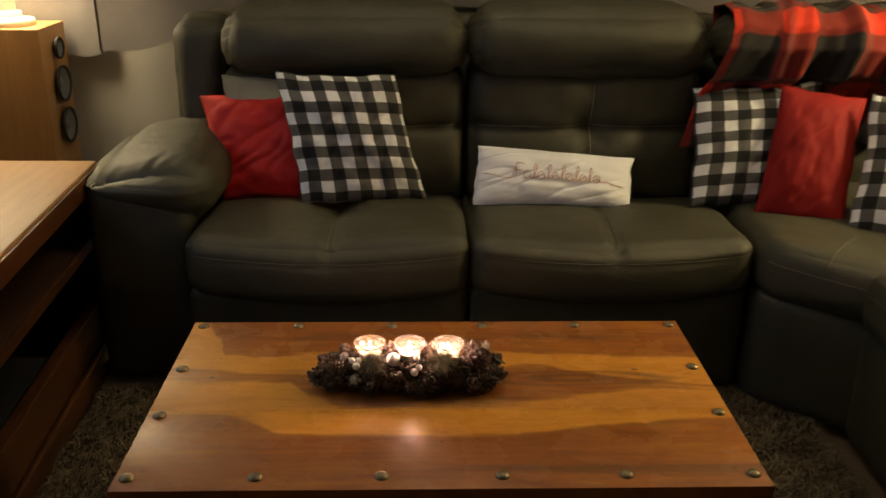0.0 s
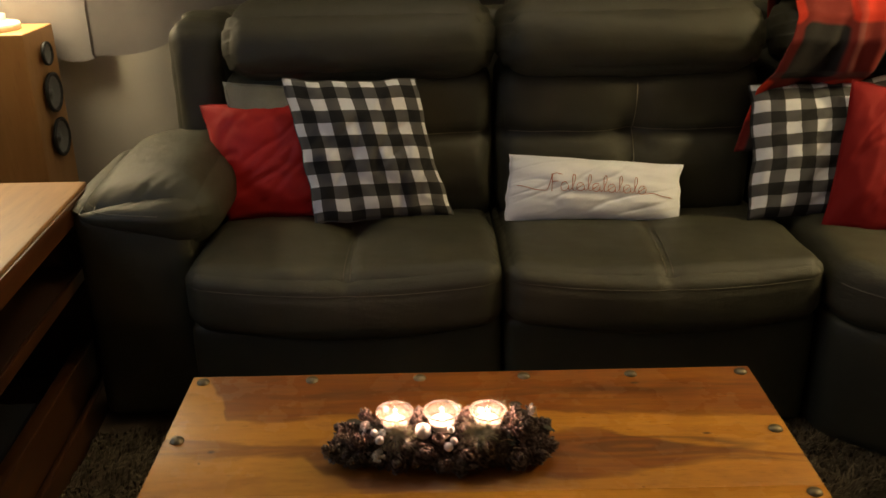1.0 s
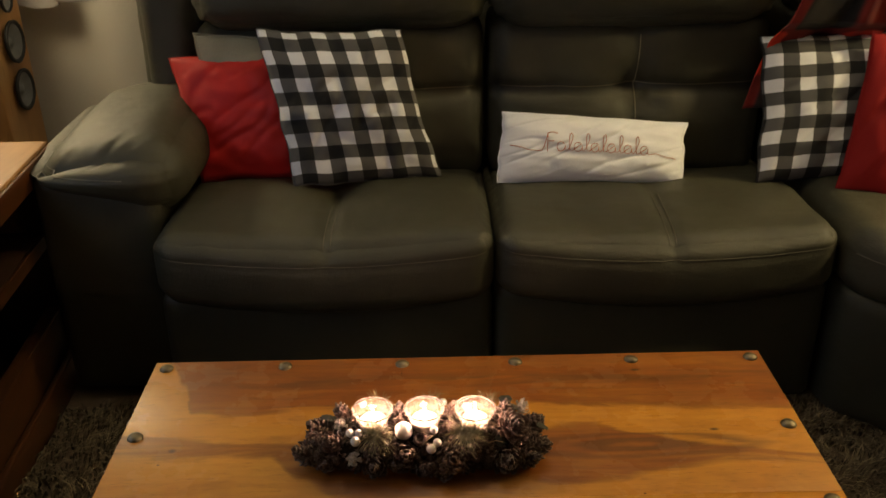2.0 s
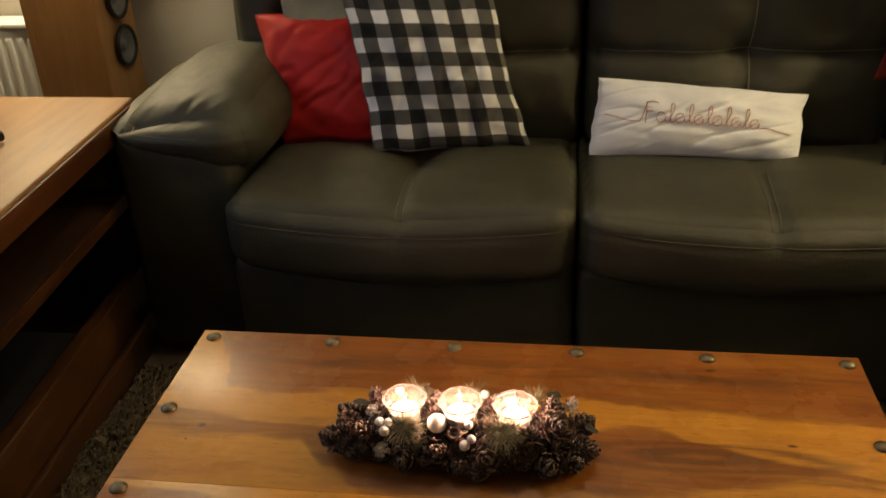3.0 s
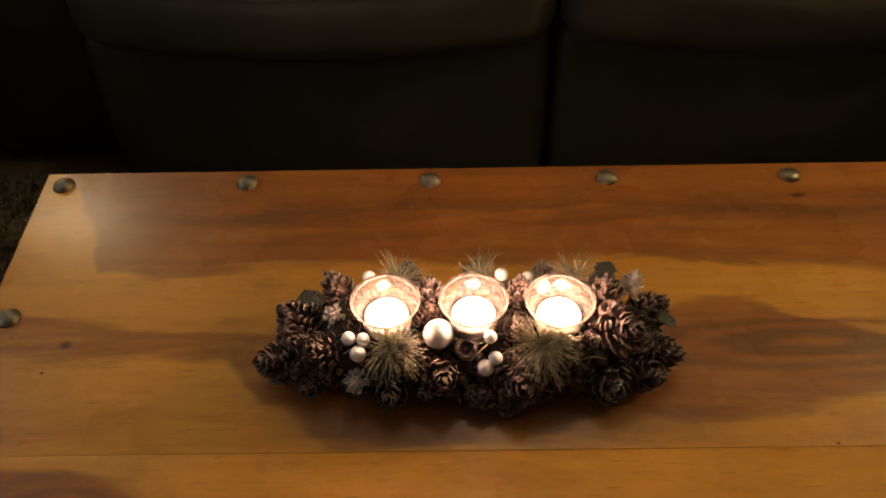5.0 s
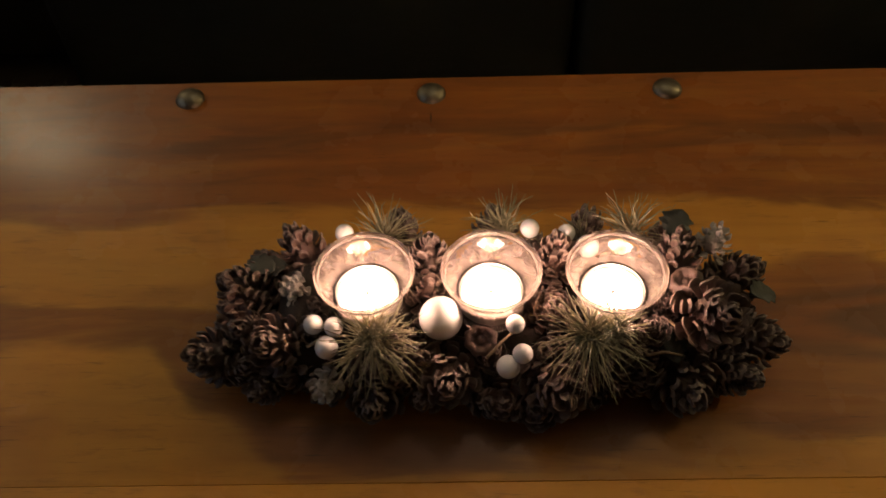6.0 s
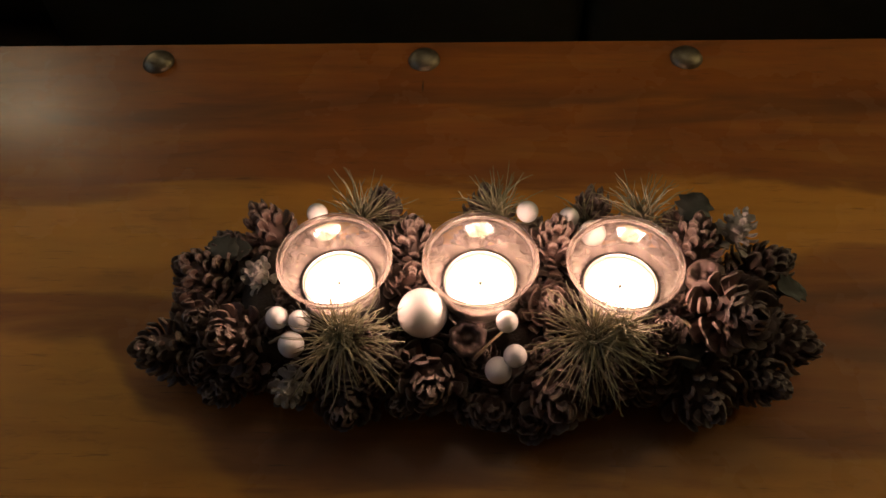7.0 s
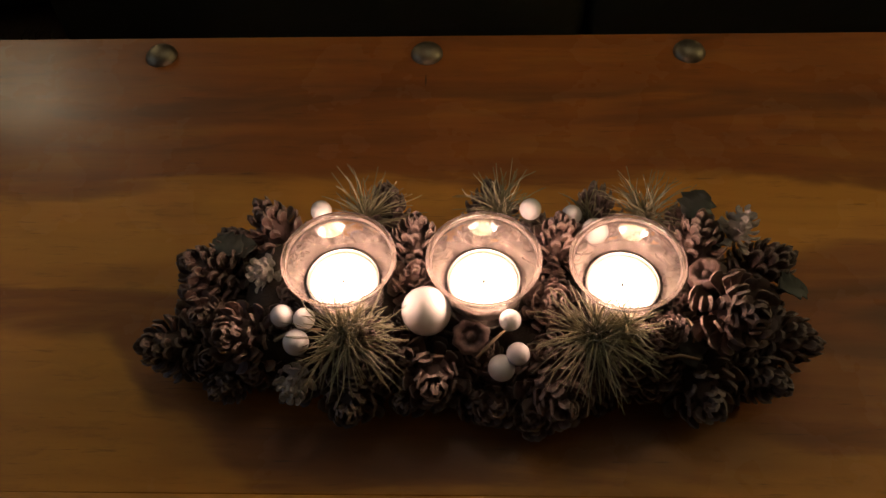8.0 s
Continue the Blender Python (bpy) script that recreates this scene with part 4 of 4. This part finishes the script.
def pile():
    r = np.random.default_rng(5)
    n = 52000
    x, y = r.uniform(-0.90, 0.96, n), r.uniform(0.75, 2.10, n)
    keep = (np.abs(x) > 0.40) | (r.uniform(0, 1, n) < 0.12)
    x, y = x[keep], y[keep]
    n = len(x)
    clump = np.array([noise.noise(Vector((a * 11, b * 11, 0))) for a, b in zip(x, y)]) * 3.0
    lean = clump + r.normal(0, 0.7, n)
    length, h = r.uniform(0.018, 0.042, n), r.uniform(0.016, 0.03, n)
    w = r.uniform(0.0010, 0.0022, n)
    dx, dy = np.cos(lean), np.sin(lean)
    base = np.stack([x, y, np.full(n, 0.01)], 1)
    side = np.stack([-dy * w, dx * w, np.zeros(n)], 1)
    mid = base + np.stack([dx * length * 0.35, dy * length * 0.35, h * 0.8], 1)
    tip = base + np.stack([dx * length, dy * length, h], 1)
    verts = np.stack([base - side, base + side, mid - side, mid + side, tip], 1).reshape(-1, 3)
    faces = []
    for i in range(n):
        k = 5 * i
        faces += [(k, k + 1, k + 3, k + 2), (k + 2, k + 3, k + 4)]
    me = bpy.data.meshes.new("shag")
    me.from_pydata((verts - np.array([0, 1.4, 0])).tolist(), [], faces)
    me.materials.append(RUG)
    ob = new("shag", me)
    ob.parent = rug
    return tagged(ob, kind="stuff")


pile()


# ---- candle centrepiece ----
centre = thing("candle_centrepiece", "pine cone candle centrepiece with white pearls and needles", "decoration", (-0.06, 1.375, TOP))


def finished(name, bm, material, smooth=False):
    me = bpy.data.meshes.new(name)
    for f in bm.faces:
        f.smooth = smooth
    bm.to_mesh(me)
    bm.free()
    me.materials.append(material)
    return me


def cone_mesh(seed, scales=52, material=CONE, openness=1.0):
    """An open pine cone of unit radius; its tip points up."""
    r = random.Random(seed)
    bm = bmesh.new()
    uv = bm.loops.layers.uv.new("UVMap")
    core = bmesh.ops.create_icosphere(bm, subdivisions=2, radius=0.5, matrix=Matrix.Diagonal((1, 1, 1.5, 1)))["verts"]
    for i in range(scales):
        f = (i + 0.5) / scales
        angle = i * 2.39996 + r.uniform(-0.3, 0.3)
        z = -0.75 + 1.45 * f
        reach = (0.98 * math.sin(math.pi * (0.28 + 0.66 * f)) ** 0.8 + 0.05) * r.uniform(0.82, 1.12)
        lift = radians(-16 + 66 * f * openness + r.uniform(-14, 14))
        wide = 0.22 * (1.05 - 0.45 * f) * r.uniform(0.85, 1.15)
        long = 0.62 * (1.1 - 0.45 * f)
        m = pose(0, 0, z, 0, 0, math.degrees(angle)) @ Matrix.Translation((max(0.02, reach - long), 0, 0)) @ Matrix.Rotation(-lift, 4, "Y") @ Matrix.Rotation(r.uniform(-0.3, 0.3), 4, "X")
        half = ((0.0, 0.35, 0.04), (0.45, 0.72, 0.03), (0.76, 1.05, 0.07), (0.95, 0.8, 0.15))
        outline = [(u * long, s * v * wide, w) for s, row in ((1, half), (-1, half[::-1])) for u, v, w in row]
        outline.insert(4, (long * 1.04, 0, 0.2))
        hub = (0.62 * long, 0, 0.085)
        a = [bm.verts.new(m @ Vector(p)) for p in outline]
        b = [bm.verts.new(m @ Vector((x, y * 0.92, zz - 0.085))) for x, y, zz in outline]
        ha, hb = bm.verts.new(m @ Vector(hub)), bm.verts.new(m @ Vector((hub[0], 0, 0.0)))
        root = min(core, key=lambda v: (v.co - a[0].co).length)
        height = {ha: 0.5, hb: 0.3, root: 0.0}
        bm.faces.new((root, a[0], b[0]))
        for ring in (a, b):
            for v, h in zip(ring, (0, 0.35, 0.75, 1.0, 1.0, 1.0, 0.75, 0.35, 0)):
                height[v] = h
        for q in range(9):
            s = (q + 1) % 9
            for corners in ((a[q], a[s], ha), (b[s], b[q], hb), (a[s], a[q], b[q], b[s])):
                face = bm.faces.new(corners)
                for loop in face.loops:
                    loop[uv].uv = (0.5, height[loop.vert])
    bmesh.ops.recalc_face_normals(bm, faces=bm.faces)
    return finished("pine_cone", bm, material)


CONES = [cone_mesh(s, n) for s, n in ((1, 62), (2, 70), (3, 78), (4, 56))]
FROSTED = cone_mesh(9, 30, FROST, 0.7)
rng = random.Random(11)


def place(name, mesh, x, y, z, radius, lean, turn, long=1.0):
    """lean: degrees from upright; turn: the way in which it leans, 0 being +x."""
    m = Matrix.Translation((x + 0.06, y - 1.375, z - TOP)) @ pose(0, 0, 0, 0, 0, turn) @ pose(0, 0, 0, 0, lean, 0) @ pose(0, 0, 0, 0, 0, rng.uniform(0, 360)) @ Matrix.Diagonal((radius, radius, radius * long, 1))
    return share(name, mesh, centre, m)


# added filler bed under the cones, raised to block stray flame light
bed = soft_box((-0.185, 1.338, TOP + 0.0005), (0.066, 1.418, TOP + 0.039), 0.018, (40, 18, 8), (0, 0, 0), lambda p, t: (0, 0, 0.006 * noise.noise(p * 60) * max(0, t[2])))
part("bed", bed, BED_FILLER, centre)

for x, y, z, r, lean, turn, kind in (
        (-0.219, 1.352, 0.475, 0.0175, 55, 205, 0), (-0.178, 1.351, 0.487, 0.019, 35, 230, 1), (-0.189, 1.335, 0.468, 0.0125, 70, 250, 3),
        (-0.205, 1.396, 0.478, 0.019, 50, 170, 2), (-0.171, 1.422, 0.483, 0.018, 45, 130, 0), (-0.192, 1.414, 0.474, 0.016, 60, 140, 1),
        (-0.122, 1.326, 0.472, 0.0185, 65, 265, 2), (-0.08, 1.334, 0.480, 0.0205, 50, 268, 1), (-0.018, 1.327, 0.480, 0.021, 55, 275, 0),
        (-0.09, 1.402, 0.497, 0.016, 25, 90, 2), (-0.091, 1.380, 0.497, 0.0135, 15, 0, 3), (-0.015, 1.402, 0.497, 0.0165, 25, 80, 1),
        (-0.02, 1.363, 0.497, 0.0155, 15, 300, 2), (0.068, 1.351, 0.512, 0.021, 40, 300, 2), (0.058, 1.402, 0.497, 0.0175, 30, 70, 0),
        (0.096, 1.399, 0.478, 0.018, 55, 15, 1), (0.101, 1.357, 0.474, 0.018, 70, 340, 3), (0.055, 1.332, 0.472, 0.0215, 60, 280, 0),
        (0.085, 1.34, 0.470, 0.017, 60, 310, 2), (-0.10, 1.353, 0.487, 0.011, 20, 200, 3), (0.043, 1.363, 0.494, 0.0125, 20, 30, 1),
        (-0.152, 1.375, 0.480, 0.017, 25, 180, 0), (-0.05, 1.44, 0.474, 0.017, 60, 90, 3), (-0.11, 1.438, 0.474, 0.017, 60, 95, 1), (0.01, 1.437, 0.474, 0.017, 60, 85, 0),
        (0.06, 1.43, 0.474, 0.017, 60, 70, 2)):
    place("pine_cone", CONES[kind], x, y, z, r, lean, turn, rng.uniform(0.95, 1.2))
for n in range(30):
    a = math.tau * (n + 0.5) / 30
    place("pine_cone", CONES[n % 4], -0.06 + 0.15 * math.cos(a), 1.378 + 0.047 * math.sin(a), 0.466 + rng.uniform(-0.002, 0.004), rng.uniform(0.013, 0.0175), rng.uniform(50, 85), math.degrees(a) + rng.uniform(-30, 30), rng.uniform(0.95, 1.2))
for x, y, z in ((-0.125, 1.336, 0.486), (-0.1, 1.34, 0.486), (-0.055, 1.343, 0.482), (0.016, 1.336, 0.486), (0.032, 1.337, 0.484), (-0.112, 1.338, 0.482), (-0.018, 1.342, 0.486), (-0.205, 1.37, 0.478), (-0.2, 1.345, 0.47), (-0.19, 1.36, 0.482), (0.03, 1.345, 0.484), (-0.16, 1.36, 0.482), (0.045, 1.38, 0.486), (-0.16, 1.40, 0.482), (-0.09, 1.362, 0.486), (-0.02, 1.38, 0.486), (0.075, 1.375, 0.488)):
    place("pine_cone", CONES[rng.randrange(4)], x, y, z, rng.uniform(0.0125, 0.016), rng.uniform(10, 50), rng.uniform(180, 360), 1.0)
# the two lowest were added to stop flame light reaching the table
for x, y, z, r in ((-0.112, 1.338, 0.511, 0.009), (-0.048, 1.322, 0.470, 0.0145), (-0.03, 1.318, 0.466, 0.013), (0.004, 1.339, 0.510, 0.0085), (0.022, 1.337, 0.511, 0.0095), (0.034, 1.343, 0.51, 0.009)):
    place("pine_cone", CONES[rng.randrange(4)], x, y, z, r, rng.uniform(10, 40), rng.uniform(200, 340), 0.9)
for x, y, z, r, lean, turn in ((-0.172, 1.387, 0.494, 0.0105, 25, 250), (-0.151, 1.325, 0.483, 0.0105, 60, 265), (0.082, 1.412, 0.5, 0.0125, 30, 45)):
    tagged(place("frosted_cone", FROSTED, x, y, z, r, lean, turn), "white frosted small cone")


def ball_mesh():
    bm = bmesh.new()
    bmesh.ops.create_uvsphere(bm, u_segments=28, v_segments=18, radius=1.0)
    return finished("pearl", bm, PEARL, True)


BALL = ball_mesh()
for x, y, z, r in ((-0.0835, 1.356, 0.505, 0.0126), (-0.042, 1.346, 0.513, 0.0054), (-0.038, 1.334, 0.501, 0.0058), (-0.046, 1.330, 0.494, 0.0068),
                   (-0.156, 1.353, 0.505, 0.0058), (-0.144, 1.350, 0.507, 0.0056), (-0.148, 1.340, 0.501, 0.0066),
                   (-0.143, 1.421, 0.503, 0.0058), (-0.029, 1.422, 0.503, 0.006), (-0.007, 1.418, 0.503, 0.0055), (0.004, 1.404, 0.507, 0.007)):
    place("pearl", BALL, x, y, z, r, 0, 0)


def seed_pod():
    """A hollow round pod with a ribbed mouth."""
    bm = lathe([(0, -0.9), (0.6, -0.75), (0.95, -0.2), (1.0, 0.25), (0.85, 0.6), (0.62, 0.62), (0.5, 0.3), (0.34, 0.1), (0.24, 0.16), (0.16, 0.42), (0, 0.46)], 32)
    for v in bm.verts:
        rib = 1 + 0.07 * math.cos(8 * math.atan2(v.co.y, v.co.x)) * (v.co.z > -0.3)
        v.co = (v.co.x * rib, v.co.y * rib, v.co.z * (2 - rib))
    uv = bm.loops.layers.uv.new("UVMap")
    for f in bm.faces:
        for loop in f.loops:
            loop[uv].uv = (0.5, 0.35 + 0.35 * max(0.0, loop.vert.co.z))
    return finished("seed_pod", bm, CONE, True)


POD = seed_pod()
place("seed_pod", POD, -0.061, 1.346, 0.497, 0.0095, 30, 270)
place("seed_pod", POD, 0.057, 1.372, 0.512, 0.0095, 25, 160)


def needles(x, y, z, length, count, up, seed, spread=1.0, flat=0.0):
    """A spray of pine needles round one point; up: the way in which it faces."""
    r = random.Random(seed)
    bm = bmesh.new()
    face = Vector(up).normalized()
    for _ in range(count):
        way = Vector((r.gauss(0, 1), r.gauss(0, 1), r.gauss(0, 1))).normalized()
        way = (way - way.dot(face) * face * flat)
        way = (way.normalized() * spread + face * 0.55 * (1 - 0.65 * flat)).normalized()
        if way.dot(face) < -0.15:
            way -= 2 * way.dot(face) * face
        l = length * r.uniform(0.45, 1.15)
        droop = Vector((0, 0, -0.3 * l)) * r.uniform(0.0, 1)
        swing = Vector((r.gauss(0, 1), r.gauss(0, 1), r.gauss(0, 0.6))) * 0.06 * l
        p = Vector((x, y, z)) + Vector((r.gauss(0, 1), r.gauss(0, 1), r.gauss(0, 1))) * 0.0022
        tube(bm, (p, p + way * l * 0.35 + swing * 0.5, p + way * l * 0.7 + swing * 0.7 + droop * 0.35, p + way * l + droop), 0.00046, 3, 0.45)
    part("needle_spray", bm, NEEDLE, centre)


needles(-0.002, 1.336, 0.516, 0.031, 170, (0.05, -0.5, 0.8), 21, 0.9, 0.92)
needles(-0.122, 1.336, 0.513, 0.029, 130, (0.25, -0.6, 0.75), 22, 0.9, 0.85)
needles(-0.118, 1.336, 0.511, 0.026, 70, (0.9, -0.1, 0.7), 27, 0.5)
needles(0.012, 1.339, 0.517, 0.019, 90, (0.1, -0.5, 0.8), 28, 0.9)
needles(-0.122, 1.340, 0.517, 0.018, 80, (0.3, -0.5, 0.8), 29, 0.8)
needles(-0.12, 1.428, 0.487, 0.03, 110, (0.15, 0.75, 0.75), 23, 0.7)
needles(-0.045, 1.432, 0.488, 0.027, 90, (0.0, 0.75, 0.75), 24, 0.7)
needles(0.035, 1.425, 0.49, 0.03, 110, (0.1, 0.7, 0.85), 25, 0.7)
needles(0.005, 1.425, 0.49, 0.022, 30, (-0.4, 0.8, 0.6), 26, 0.7)

# twigs and small leaves
for pts in (((-0.058, 1.334, 0.497), (-0.05, 1.341, 0.502), (-0.044, 1.347, 0.502)), ((-0.16, 1.343, 0.497), (-0.15, 1.348, 0.5), (-0.136, 1.347, 0.502)),
            ((0.0298, 1.3317, 0.501), (0.04, 1.332, 0.504), (0.0495, 1.3308, 0.502)), ((0.045, 1.352, 0.505), (0.049, 1.345, 0.506), (0.047, 1.339, 0.504))):
    part("twig", tube(bmesh.new(), pts, 0.0009, 5, 0.7), TWIG, centre)


def leaf(x, y, z, size, turn, lean):
    bm = bmesh.new()
    n, rows = 8, []
    for i in range(n + 1):
        t = i / n
        w = 0.42 * math.sin(math.pi * min(1, t * 1.02)) ** 0.7 * (1 + 0.18 * math.sin(t * 22))
        rows.append([bm.verts.new((t, s * w, 0.12 * abs(s) - 0.3 * t * t)) for s in (-1, 0, 1)])
    for a, b in zip(rows, rows[1:]):
        for k in (0, 1):
            bm.faces.new((a[k], b[k], b[k + 1], a[k + 1]))
    bmesh.ops.remove_doubles(bm, verts=bm.verts, dist=1e-4)
    bmesh.ops.solidify(bm, geom=bm.faces[:], thickness=0.03)
    bmesh.ops.transform(bm, matrix=Matrix.Translation((x, y, z)) @ pose(0, 0, 0, 0, lean, turn) @ Matrix.Scale(size, 4), verts=bm.verts)
    part("leaf", bm, LEAF, centre)


for x, y, z, size, turn, lean in ((-0.187, 1.402, 0.489, 0.02, 150, -10), (-0.18, 1.408, 0.488, 0.018, 190, -5), (0.036, 1.345, 0.502, 0.021, -15, 12), (0.043, 1.346, 0.502, 0.018, -70, 14), (0.055, 1.415, 0.502, 0.022, 60, -15), (0.1, 1.38, 0.488, 0.02, 20, 10)):
    leaf(x, y, z, size, turn, lean)

# ---- glass cups and tealights ----
CUP_Z = 0.4965


def cup_mesh():
    out = [(0.0, 0.0), (0.0178, 0.0), (0.0194, 0.002), (0.0200, 0.012), (0.0208, 0.0195), (0.0232, 0.0265), (0.0260, 0.0325), (0.0274, 0.0355)]
    inside = [(0.0267, 0.0362), (0.0252, 0.0328), (0.0223, 0.0268), (0.0199, 0.0198), (0.0192, 0.012), (0.0187, 0.0035), (0.0, 0.0032)]
    return finished("cup", lathe(out + inside, 56), GLASS, True)


CUP = cup_mesh()
RIM = finished("rim", lathe([(0.0271 + 0.0011 * math.cos(math.tau * i / 8), 0.0371 + 0.0009 * math.sin(math.tau * i / 8)) for i in range(8)], 48, closed=True), GLASS, True)
for n, (x, y) in enumerate(((-0.1252, 1.3685), (-0.0548, 1.3685), (0.014, 1.3665))):
    cup = thing("glass_cup", "clear flared glass tealight cup in the centrepiece", "candle holder", (x, y, CUP_Z), "tealight cups")
    for piece, mesh in (("bowl", CUP), ("rim", RIM)):
        ob = share(piece, mesh, cup, Matrix.Identity(4))
        ob.visible_shadow = False
    z = CUP_Z + 0.0040
    light = thing("tealight", "lit white tealight in a thin tin case", "candle", (x, y, z), "tealights")
    part("case", lathe([(0, 0), (0.0176, 0), (0.0178, 0.0006), (0.0179, 0.0145), (0.0184, 0.0149), (0.0178, 0.0153), (0.0175, 0.0145), (0.0174, 0.001), (0, 0.001)], 40, (x, y, z)), TIN, light)
    part("wax", lathe([(0, 0.0013), (0.0172, 0.0013), (0.0172, 0.0132), (0.016, 0.0126), (0.003, 0.0118), (0, 0.0118)], 40, (x, y, z)), WAX, light)
    part("wick", tube(bmesh.new(), ((x, y, z + 0.0118), (x + 0.0004, y, z + 0.017)), 0.0007, 5), BLACK, light)
    flame = part("flame", lathe([(0, 0.0), (0.0018, 0.002), (0.0027, 0.005), (0.0024, 0.009), (0.0012, 0.014), (0, 0.019)], 14, (x + 0.0004, y, z + 0.015)), FLAME, light, "small yellow flame")
    flame.visible_shadow = False
    bulb("flame_light", (x + 0.0004, y, z + 0.024), 0.42, (1.0, 0.56, 0.40), 0.004)
